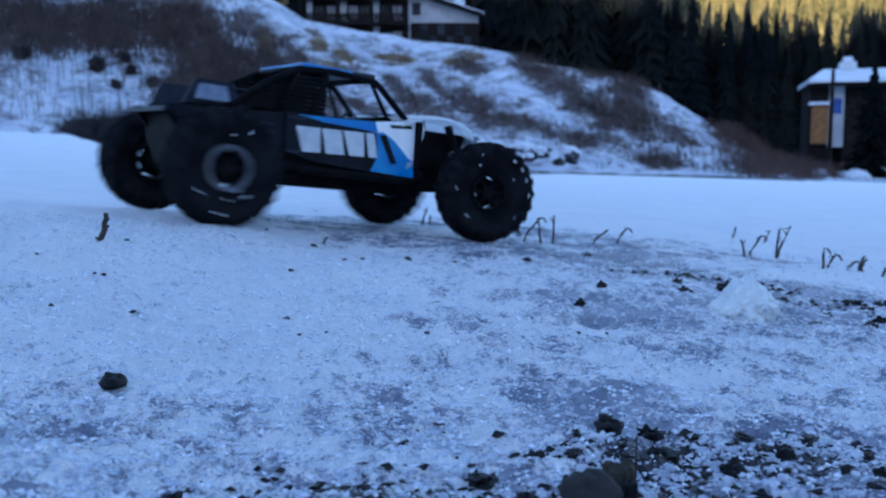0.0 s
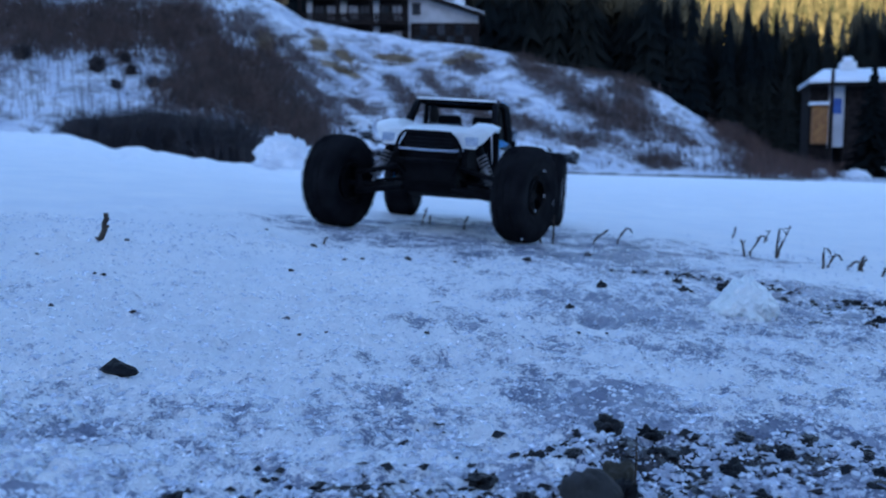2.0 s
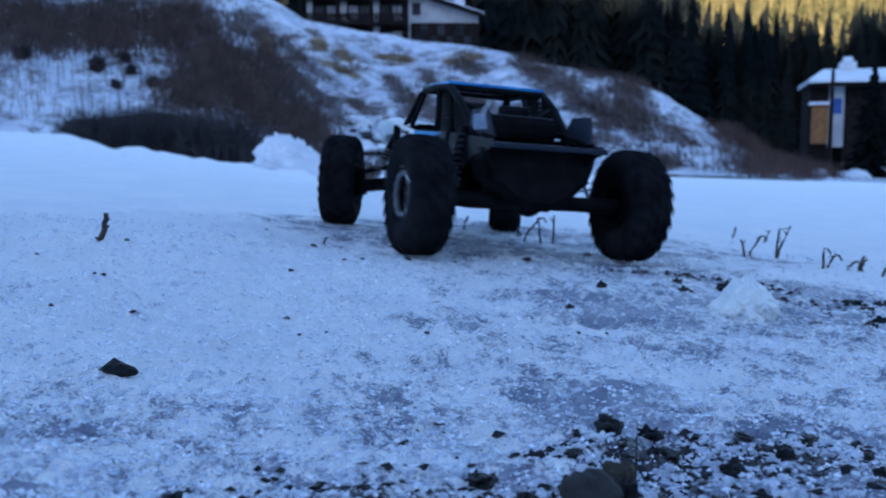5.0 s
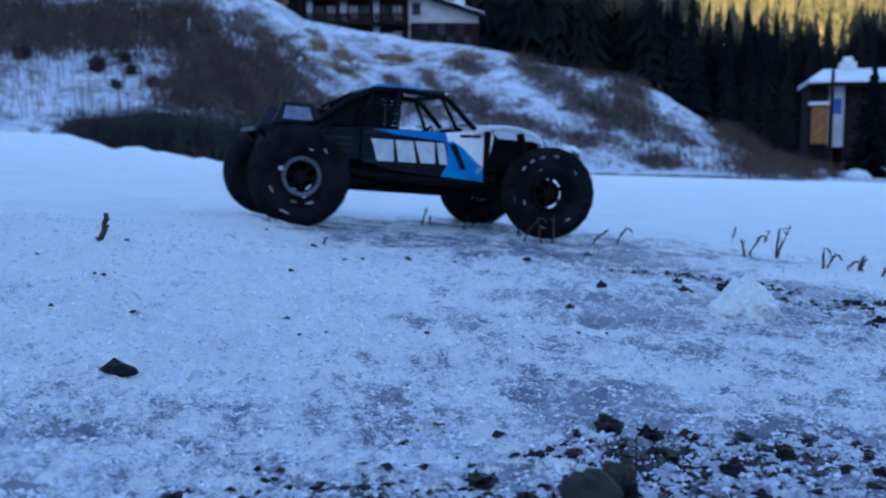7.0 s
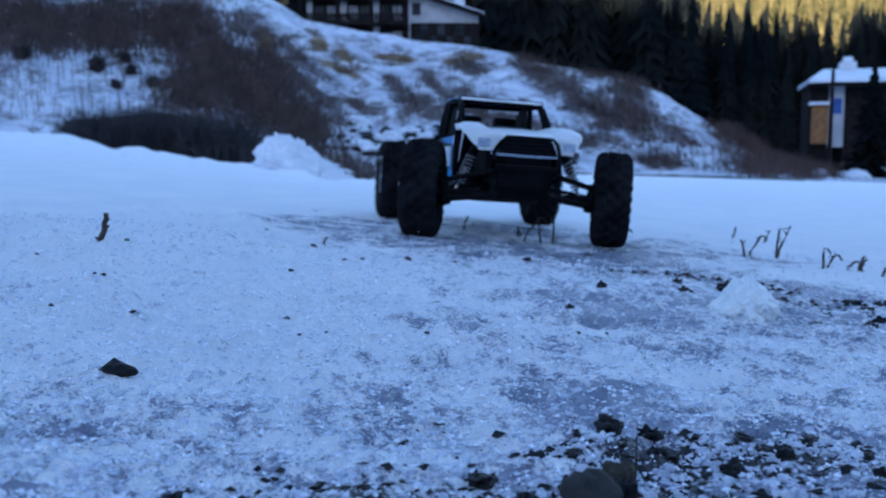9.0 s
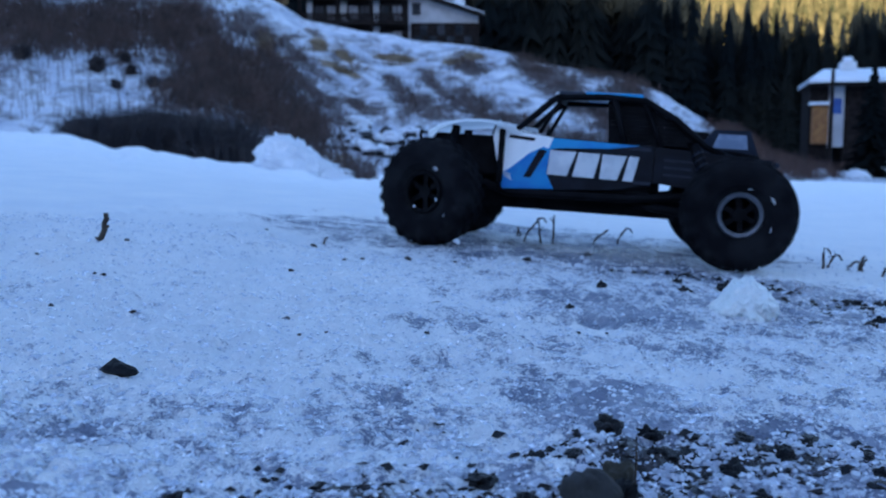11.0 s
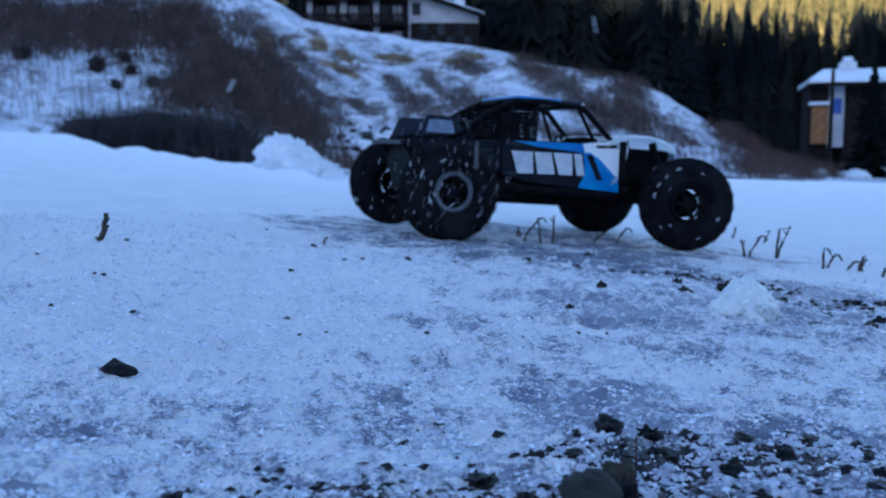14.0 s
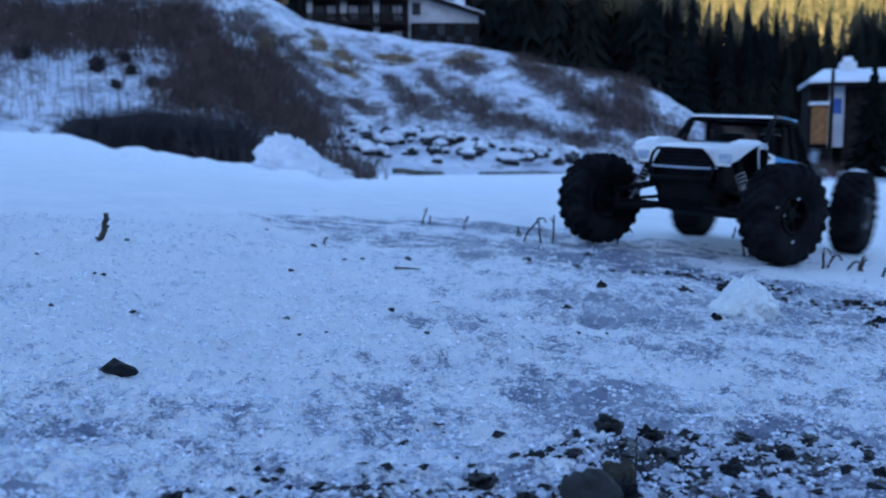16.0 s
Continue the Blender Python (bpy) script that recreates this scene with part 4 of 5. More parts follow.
    np_ = part("number_panel", bm, M_GREY, car, "dark grey upright number panel")
    bm = bmesh.new()
    slab(bm, [(-0.150, 0.159), (-0.156, 0.176), (-0.188, 0.176), (-0.191, 0.159)], s * 0.0611, s * 0.0619, -0.15 * s)
    part("number_plate", bm, M_PLATE, np_, "pale blue plate")


def make_car():
    car = empty("radio_controlled_car", "blue, white and black off-road model car on knobbly tyres", "toy car", pose(0, 1.2, 0))
    # chassis
    bm = bmesh.new()
    a = [(-0.125, 0.064), (-0.105, 0.056), (0.10, 0.056), (0.150, 0.070), (0.150, 0.078), (-0.125, 0.078)]
    slab(bm, a, -0.046, 0.046)
    part("skid_plate", bm, M_PLASTIC, car, "black skid plate")
    bm = bmesh.new()
    for s in (-1, 1):
        tube(bm, [(-0.13, s * 0.06, 0.086), (-0.06, s * 0.071, 0.078), (0.09, s * 0.071, 0.076), (0.125, s * 0.055, 0.086)], 0.0055, 8)
        tube(bm, [(-0.082, s * 0.066, 0.094), (0.10, s * 0.066, 0.082)], 0.004, 8)
        box(bm, -0.08, 0.10, s * 0.058 - 0.008, s * 0.058 + 0.008, 0.074, 0.100, 0.002)
    part("frame_rail", bm, M_PLASTIC, car, "black frame rails")
    bm = bmesh.new()
    box(bm, -0.08, 0.10, -0.05, 0.05, 0.078, 0.118, 0.006)
    box(bm, 0.086, 0.10, -0.058, 0.058, 0.10, 0.158, 0.003)
    box(bm, -0.092, -0.078, -0.058, 0.058, 0.09, 0.160, 0.004)
    part("cockpit", bm, M_PLASTIC, car, "black cockpit tub")
    for s in (-1, 1):
        bm = bmesh.new()
        box(bm, -0.045, -0.005, s * 0.028 - 0.02, s * 0.028 + 0.02, 0.118, 0.134, 0.005)
        box(bm, -0.062, -0.045, s * 0.028 - 0.019, s * 0.028 + 0.019, 0.120, 0.196, 0.006)
        part("seat", bm, M_DARKBLUE, car, "black bucket seat")
    bm = tube(bmesh.new(), [(0.05, 0.028 + 0.013 * math.cos(a * math.pi / 6), 0.150 + 0.013 * math.sin(a * math.pi / 6)) for a in range(13)], 0.002, 6)
    part("steering_wheel", bm, M_PLASTIC, car)
    make_hood(car)
    for s in (-1, 1):
        make_side(car, s)
    # roll cage
    def bars(name, runs, r=0.0038, label=""):
        for run in runs:
            part(name, tube(bmesh.new(), run, r, 8), M_PLASTIC, car, label, smooth=True)
    both = (-1, 1)
    bars("front_pillar", [[(0.086, s * 0.064, 0.159), (0.046, s * 0.053, 0.205), (0.036, s * 0.051, 0.2115)] for s in both], 0.0042)
    bars("roof_rail", [[(0.036, s * 0.051, 0.2115), (-0.02, s * 0.054, 0.2135), (-0.066, s * 0.053, 0.2115), (-0.105, s * 0.054, 0.190), (-0.142, s * 0.056, 0.160), (-0.165, s * 0.056, 0.150)] for s in both], 0.0045)
    bars("middle_pillar", [[(-0.030, s * 0.054, 0.2125), (-0.046, s * 0.065, 0.157)] for s in both])
    bars("side_brace", [[(0.034, s * 0.051, 0.210), (0.058, s * 0.065, 0.159)] for s in both], 0.0026)
    bars("rear_brace", [[(-0.066, s * 0.053, 0.210), (-0.090, s * 0.062, 0.157)] for s in both] + [[(-0.100, s * 0.054, 0.192), (-0.128, s * 0.0, 0.168)] for s in both], 0.003)
    bars("cross_bar", [[(0.036, -0.051, 0.2115), (0.038, 0, 0.213), (0.036, 0.051, 0.2115)], [(-0.066, -0.053, 0.2115), (-0.066, 0.053, 0.2115)], [(-0.142, -0.056, 0.160), (-0.142, 0.056, 0.160)], [(0.086, -0.064, 0.160), (0.086, 0.064, 0.160)]], 0.004)
    for x0, x1, mat, nm in ((0.006, 0.038, M_GLOSS, "roof_front"), (-0.064, 0.0055, M_BLUE, "roof_panel")):
        b2 = bmesh.new()
        box(b2, x0, x1, -0.0555, 0.0555, 0.2140, 0.2190, 0.0014)
        part(nm, b2, mat, car, "glossy dark front strip of the roof" if mat is M_GLOSS else "blue roof panel")
    bm = bmesh.new()
    box(bm, 0.0385, 0.0425, -0.053, 0.053, 0.2135, 0.2172, 0.001)
    part("roof_lip", bm, M_WHITE, car, "thin white front edge of the roof")
    # rear: tray, its lip, engine cover and the bars that carry it
    bm = bmesh.new()
    slab(bm, [(-0.090, 0.1500), (-0.222, 0.1445), (-0.222, 0.1400), (-0.090, 0.1440)], -0.060, 0.060)
    part("rear_tray", bm, M_DARKBLUE, car, "flat black rear tray")
    bm = bmesh.new()
    box(bm, -0.228, -0.2225, -0.068, 0.068, 0.1395, 0.1455, 0.0012)
    part("tail_lip", bm, M_GREY, car, "grey tail lip")
    bm = bmesh.new()
    ends = []
    for x, k, lift in ((-0.112, 0.62, 0.030), (-0.150, 0.95, 0.004), (-0.198, 1.0, 0.0), (-0.208, 0.93, 0.010)):
        half = ((0.0680, 0.1395), (0.067, 0.126), (0.060, 0.107), (0.047, 0.093 + lift), (0.032, 0.081 + lift), (0.015, 0.073 + lift))
        ring = [(y * k, z) for y, z in half] + [(-y * k, z) for y, z in half[::-1]]
        ends.append([bm.verts.new((x, y, z)) for y, z in ring])
    for p, q in zip(ends, ends[1:]):
        for k in range(len(p)):
            bm.faces.new((p[k], p[(k + 1) % len(p)], q[(k + 1) % len(p)], q[k]))
    bm.faces.new(ends[0])
    bm.faces.new(ends[-1][::-1])
    part("rear_deck", bm, M_PLASTIC, car, "dark tapering rear hull below the tray")
    bm = bmesh.new()
    box(bm, -0.150, -0.096, -0.044, 0.044, 0.1505, 0.179, 0.008)
    part("engine_cover", bm, M_PLASTIC, car, "low black engine cover")
    bars("tail_bar", [[(-0.218, s * 0.058, 0.141), (-0.196, s * 0.050, 0.112), (-0.150, s * 0.042, 0.092)] for s in both] + [[(-0.200, -0.051, 0.116), (-0.200, 0.051, 0.116)]], 0.0038)
    for s in both:
        part("tail_rod", tube(bmesh.new(), [(-0.203, s * 0.040, 0.131), (-0.196, s * 0.046, 0.100)], 0.0017, 8), M_STEEL, car, "thin bright steel rod", smooth=True)
    bars("tray_stay", [[(-0.142, s * 0.056, 0.160), (-0.205, s * 0.060, 0.149)] for s in both], 0.0032)
    # front bumper and nose
    bm = bmesh.new()
    for s in both:
        tube(bm, [(0.185, s * 0.030, 0.090), (0.205, s * 0.041, 0.106), (0.2095, s * 0.044, 0.122), (0.2065, s * 0.044, 0.131)], 0.0026, 8)
    tube(bm, [(0.207, -0.042, 0.1120), (0.212, 0, 0.1120), (0.207, 0.042, 0.1120)], 0.0028, 8)
    tube(bm, [(0.2065, -0.044, 0.131), (0.2145, -0.038, 0.143), (0.2160, -0.031, 0.1500), (0.2160, 0.031, 0.1500), (0.2145, 0.038, 0.143), (0.2065, 0.044, 0.131)], 0.0022, 8)
    part("front_bumper", bm, M_PLASTIC, car, "black tube bumper", smooth=True)
    bm = bmesh.new()
    slab(bm, [(0.115, 0.056), (0.172, 0.058), (0.192, 0.074), (0.197, 0.108), (0.190, 0.119), (0.150, 0.124), (0.115, 0.115)], -0.037, 0.037)
    part("nose_box", bm, M_PLASTIC, car, "black front gearbox housing")
    # suspension
    for s in both:
        bm = bmesh.new()
        for dx in (-0.026, 0.026):
            tube(bm, [(0.178 + dx, s * 0.034, 0.064), (0.178 + dx * 0.3, s * 0.104, 0.054)], 0.0042, 8)
        part("lower_arm", bm, M_PLASTIC, car, "black lower suspension arm")
        bm = bmesh.new()
        for dx in (-0.02, 0.016):
            tube(bm, [(0.178 + dx, s * 0.036, 0.096), (0.178 + dx * 0.3, s * 0.104, 0.078)], 0.0032, 8)
        tube(bm, [(0.160, s * 0.02, 0.078), (0.156, s * 0.106, 0.066)], 0.0026, 8)
        part("upper_arm", bm, M_PLASTIC, car, "thin black upper link")
        bm = bmesh.new()
        tube(bm, [(0.178, s * 0.098, 0.046), (0.178, s * 0.104, 0.084)], 0.007, 8)
        tube(bm, [(0.178, s * 0.04, 0.0638), (0.178, s * 0.118, 0.0638)], 0.0045, 8)
        part("knuckle", bm, M_PLASTIC, car)
        for x0, z0, x1, y1, z1, y0 in ((0.166, 0.148, 0.172, 0.086, 0.066, 0.050), (-0.128, 0.142, -0.160, 0.086, 0.070, 0.064)):
            p, q = Vector((x0, s * y0, z0)), Vector((x1, s * y1, z1))
            sh = part("shock_absorber", tube(bmesh.new(), [p, p.lerp(q, 0.62)], 0.0058, 12), M_PLASTIC, car, "black shock absorber", smooth=True)
            part("shock_shaft", tube(bmesh.new(), [p.lerp(q, 0.6), q], 0.0022, 8), M_STEEL, sh, "bright steel shaft")
            d = (q - p).normalized()
            a = d.orthogonal().normalized()
            b = d.cross(a)
            top = 0.42 if x0 > 0 else 0.12
            coil = [p.lerp(q, top + (0.88 - top) * k / 72) + (a * math.cos(k * 2 * math.pi / 9) + b * math.sin(k * 2 * math.pi / 9)) * 0.0066 for k in range(73)]
            part("spring", tube(bmesh.new(), coil, 0.0013, 5), M_SPRING if x0 > 0 else M_GREY, sh, "coil spring")
        bm = tube(bmesh.new(), [(-0.055, s * 0.052, 0.066), (-0.120, s * 0.078, 0.060), (-0.172, s * 0.088, 0.060)], 0.0052, 8)
        part("trailing_arm", bm, M_PLASTIC, car, "black trailing arm", smooth=True)
    bm = bmesh.new()
    tube(bm, [(-0.178, -0.112, 0.0638), (-0.178, 0.112, 0.0638)], 0.0085, 12)
    bmesh.ops.create_uvsphere(bm, u_segments=16, v_segments=10, radius=0.017, matrix=Matrix.Translation((-0.178, 0.0, 0.064)))
    box(bm, -0.178, -0.12, -0.012, 0.012, 0.068, 0.088, 0.003)
    part("rear_axle", bm, M_PLASTIC, car, "black rear axle with round gear case", smooth=False)
    wheels = {}
    for name, (x, y) in AXLES.items():
        w = make_wheel(car, 1 if y > 0 else -1, M_RING if x < 0 else M_PLASTIC)
        w.matrix_basis = pose(x, y, TYRE)
        wheels[name] = w
    g = np.random.default_rng(61)
    for name, n in (("front_right", 12), ("front_left", 4), ("rear_right", 9), ("rear_left", 3)):     # snow sticking to the tyres
        s = 1 if AXLES[name][1] > 0 else -1
        for _ in range(n):
            a, r, w = g.uniform(0, 6.28), g.uniform(0.018, 0.052), g.uniform(0.0007, 0.0015)
            bm = bmesh.new()
            bmesh.ops.create_icosphere(bm, subdivisions=2, radius=1)
            for v in bm.verts:
                v.co *= 1 + 0.5 * noise.noise(v.co * 1.7 + Vector((a, r * 90, 0)))
            bm.transform(Matrix.Rotation(a, 4, "Y") @ Matrix.Translation((r, s * (0.0240 if r > 0.03 else 0.019), 0)) @ Matrix.Diagonal((w * g.uniform(0.8, 1.6), w * 0.6, w * g.uniform(0.8, 2.2), 1)))
            part("snow_fleck", bm, M_SNOW, wheels[name], "fleck of snow stuck to the wheel", smooth=True)
    return car, wheels


CAR, WHEELS = make_car()
SPRUNG = ("hood", "arch_liner", "side_panel", "rear_quarter", "number_panel", "cockpit", "seat", "steering_wheel", "front_pillar", "roof_rail", "middle_pillar", "side_brace", "rear_brace", "cross_bar",
          "roof_front", "roof_panel", "roof_lip", "window_net", "rear_deck", "rear_tray", "tail_lip", "tail_bar", "tail_rod", "tray_stay", "engine_cover", "front_bumper", "frame_rail", "skid_plate")
LOW = ("side_panel", "rear_quarter", "number_panel", "rear_tray", "tail_lip", "tail_bar", "tail_rod", "tray_stay", "engine_cover", "rear_deck")
for _o in CAR.children:         # the body sits low on its springs
    _kind = _o.name.split(".")[0]
    if _kind in SPRUNG:
        _o.location.z = -0.006 if _kind in ("frame_rail", "skid_plate") else -0.0185 if _kind in LOW else -0.0105


CAGE = ("front_pillar", "roof_rail", "middle_pillar", "side_brace", "rear_brace", "cross_bar", "roof_front", "roof_panel", "roof_lip", "window_net", "seat")
for _o in CAR.children:         # the cage stands on the low waistline, its roof level
    if _o.name.split(".")[0] in CAGE:
        for _v in _o.data.vertices:
            _low = 0.149 + 0.008 * float(sstep(0.02, 0.085, _v.co.x))
            _v.co.y *= 1.04 + 0.11 * float(sstep(0.157, 0.21, _v.co.z)) if _o.name.split(".")[0] != "seat" else 1.0
            _v.co.z = _low + (_v.co.z - 0.157) * ((0.2045 - _low) / 0.0565 if _v.co.z > 0.157 else 1.0)


# ---- stones, snow lumps and stubble on the ice ----
def rock_mesh(name, mat, seed, squash=0.6, sub=3, rough=0.35, scale=1.6):
    bm = bmesh.new()
    bmesh.ops.create_icosphere(bm, subdivisions=sub, radius=0.5)
    off = Vector((seed * 3.7, seed * 1.3, seed * 2.1))
    for v in bm.verts:
        d = v.co.normalized()
        k = 1 + rough * noise.noise(d * scale + off) + rough * 0.45 * noise.noise(d * scale * 2.7 + off) + rough * 0.2 * noise.noise(d * scale * 7 + off)
        v.co = d * 0.5 * k
        v.co.z = max(v.co.z, -0.3) * squash
    me = bpy.data.meshes.new(name)
    bm.to_mesh(me)
    bm.free()
    me.polygons.foreach_set("use_smooth", [sub > 3] * len(me.polygons))
    me.materials.append(mat)
    return me


STONES = [rock_mesh("stone", M_STONE if k % 3 else M_STONE_WET, k, 0.66 + 0.1 * (k % 3), 3, 0.8, 1.7) for k in range(7)]


def put(name, me, x, y, sx, sy, sz, turn, label, category, group="", sink=0.12):
    ob = new(name, me)
    ob.matrix_basis = pose(x, y, float(lie(x, y) + crumbs(x, y)) + (0.18 - sink) * sz, 0, 0, turn) @ Matrix.Diagonal((sx, sy, sz, 1))
    return tagged(ob, label, category, group)


def make_boulders():
    """Riprap at the foot of the bank, each stone under a cap of snow."""
    g = np.random.default_rng(9)
    kinds = [rock_mesh("boulder", M_STONE_WET, 70 + k, 0.8, 2, 0.5, 1.2) for k in range(4)]
    caps = [rock_mesh("snow_cap", M_SNOW, 90 + k, 0.62, 4, 0.45, 1.5) for k in range(4)]
    for i in range(110):
        s = g.uniform(-0.115, 0.15)
        m = np.interp(s, (-0.115, 0.15), (0.036, 0.002)) - 0.046 * g.random() ** 1.6 * (0.65 if s < 0 else 0.45)
        w = g.uniform(0.22, 0.55)
        ob = new("boulder", kinds[i % 4])
        ob.matrix_basis = pose(*(bank(s, float(rise(s, m))) + [0, 0, 0.12 * w]), 0, 0, g.uniform(0, 360)) @ Matrix.Diagonal((w * 1.15, w * 0.9, w * 1.3, 1))
        tagged(ob, "dark boulder capped with snow on the bank", "boulder", "boulders")
        if i % 4:
            cap = new("snow_cap", caps[i % 4])
            cap.parent = ob
            cap.matrix_basis = pose(g.normal() * 0.12, g.normal() * 0.12 + 0.05, 0.30, 0, 0, g.uniform(0, 360)) @ Matrix.Diagonal((1.15, 1.15, 0.75, 1))


make_boulders()


def make_stones():
    small = [  # x, y, width in mm, kind of stone
        (-0.079, 0.259, 9, 1), (0.060, 0.286, 11, 2), (0.083, 0.353, 9, 4), (0.033, 0.318, 8, 5), (0.013, 0.297, 10, 3), (0.086, 0.335, 11, 6), (0.096, 0.339, 8, 0),
        (0.106, 0.319, 11, 2), (0.128, 0.332, 10, 5), (0.152, 0.363, 9, 3), (0.123, 0.339, 7, 6), (0.280, 0.673, 13, 3), (0.322, 0.670, 10, 6), (0.311, 0.820, 12, 0), (0.136, 0.768, 10, 2),
        (0.353, 0.717, 13, 4)]
    for i, (x, y, w, k) in enumerate(small):
        put("stone", STONES[k], x, y, w / 1000, w / 1000 * 0.85, w / 1000 * 0.8, 57 * i, "dark grey gravel stone frozen into the icy snow", "stone", "gravel stones")
    tiny = [(-0.0815, 0.5056, 2.4), (-0.0099, 0.5372, 3.0), (-0.0689, 0.5248, 2.0), (-0.2313, 0.5268, 2.5), (-0.1294, 0.7632, 4), (0.088, 0.5778, 2.5), (-0.2888, 0.8226, 4), (-0.332, 0.7341, 3), (0.0933, 1.0, 9), (-0.1427, 0.9917, 7), (0.2130, 0.79, 11), (0.2600, 0.83, 13), (0.275, 0.85, 9), (0.152, 1.02, 6), (0.166, 1.015, 6), (0.188, 0.99, 8), (0.221, 0.985, 7), (0.197, 0.93, 8), (0.37, 0.80, 9), (0.395, 0.81, 8), (0.405, 0.83, 12), (-0.004, 0.645, 6), (-0.099, 0.562, 4.5), (-0.258, 0.681, 4), (-0.268, 0.690, 3), (-0.036, 0.929, 7), (-0.183, 0.527, 3.5), (-0.095, 0.868, 5), (-0.080, 0.887, 5),
            (-0.141, 0.984, 6), (0.026, 0.881, 4.5), (0.181, 1.122, 8), (-0.20, 1.02, 4), (0.11, 0.60, 2.5), (-0.06, 0.78, 3)]
    for i, (x, y, w) in enumerate(tiny):
        put("pebble", STONES[(i * 3) % 7], x, y, w / 1000, w / 1000, w / 1000 * 0.9, 83 * i, "tiny dark pebble on the icy snow", "stone", "pebbles")
    put("stone", rock_mesh("stone", M_STONE_GREY, 31, 0.75, 4, 0.4, 1.5), 0.0465, 0.277, 0.0165, 0.018, 0.0235, 20, "large rounded grey stone lying in the grit", "stone", "gravel stones", 0.02)
    put("stone", rock_mesh("stone", M_STONE_TAN, 44, 0.8, 3, 0.6, 1.6), 0.0600, 0.298, 0.0105, 0.010, 0.0150, 75, "brownish block of stone beside the large one", "stone", "gravel stones", 0.02)
    put("stone", STONES[5], 0.0580, 0.281, 0.0085, 0.009, 0.014, 30, "dark block of stone beside the large one", "stone", "gravel stones", 0.02)
    put("stone", STONES[0], 0.067, 0.360, 0.011, 0.010, 0.013, 140, "jagged black stone standing in the grit", "stone", "gravel stones", 0.02)


def make_patch_stones():
    """Jagged dark stones among the grit close by."""
    g = np.random.default_rng(21)
    x, y = g.uniform(-0.01, 0.21, 900), g.uniform(0.25, 0.375, 900)
    keep = g.random(900) < grit_amount(x, y) ** 2
    for i, (a, b) in enumerate(list(zip(x[keep], y[keep]))[:46]):
        w = g.uniform(0.003, 0.0065)
        put("stone", STONES[i % 7], float(a), float(b), w * 1.25, w, w * g.uniform(0.5, 0.9), g.uniform(0, 360), "small jagged black stone frozen in the grit", "stone", "gravel stones", 0.2)


make_patch_stones()
make_stones()


def wedge_mesh():
    """A stone that tapers to one end."""
    me = rock_mesh("loose_stone", M_STONE, 17, 0.75, 2, 0.5, 1.3)
    for v in me.vertices:
        k = 1.0 - 0.62 * max(0.0, v.co.x + 0.25)
        v.co.y *= k
        v.co.z = -0.22 + (v.co.z + 0.22) * k
    return me


LOOSE = put("loose_stone", wedge_mesh(), -0.142, 0.386, 0.0160, 0.0115, 0.0135, 110, "dark angular stone lying loose on the ice", "stone", "", 0.02)
ROLLER = put("loose_pebble", STONES[2], 0.104, 0.690, 0.0075, 0.007, 0.007, 40, "small dark pebble lying loose on the ice", "stone")
ROLLER_B = put("loose_pebble", STONES[4], 0.208, 0.674, 0.0085, 0.008, 0.008, 80, "small black pebble thrown beside the snow lump", "stone")


BITS = [put("loose_pebble", STONES[5], -0.034, 0.60, 0.0045, 0.004, 0.0045, 10, "small dark pebble lying loose on the ice", "stone")]


def make_loose_stalk():
    bm = tube(bmesh.new(), [(-0.0125, 0.001, 0.0012), (-0.004, -0.0005, 0.0016), (0.004, 0.0004, 0.0013), (0.0125, -0.001, 0.0012)], 0.0013, 6, 0.0006)
    ob = tagged(part("loose_stalk", bm, M_STALK), "broken dry stalk lying on the ice", "twig")
    ob.matrix_basis = pose(-0.032, 0.81, float(lie(-0.032, 0.81)))
    return ob


STALK = make_loose_stalk()


def make_lump():
    bm = bmesh.new()
    bmesh.ops.create_icosphere(bm, subdivisions=5, radius=0.5)
    off = Vector((4.1, 9.2, 1.7))
    for v in bm.verts:
        d = v.co.normalized()
        k = 1 + 0.22 * noise.noise(d * 1.7 + off) + 0.14 * noise.noise(d * 4.5 + off) + 0.13 * noise.noise(d * 9 + off) + 0.07 * noise.noise(d * 22 + off)
        c = d * 0.5 * k
        flare = 1.24 - 0.8 * (c.z + 0.2)
        v.co = Vector((c.x * flare, c.y * flare, max(c.z, -0.25)))
    ob = tagged(part("snow_lump", bm, M_SNOWLUMP, smooth=True), "lump of wet translucent snow on the ice", "snow lump")
    ob.matrix_basis = pose(0.2345, 0.694, float(lie(0.2345, 0.694)) + 0.0075, 0, 0, 30) @ Matrix.Diagonal((0.042, 0.038, 0.042, 1))


make_lump()


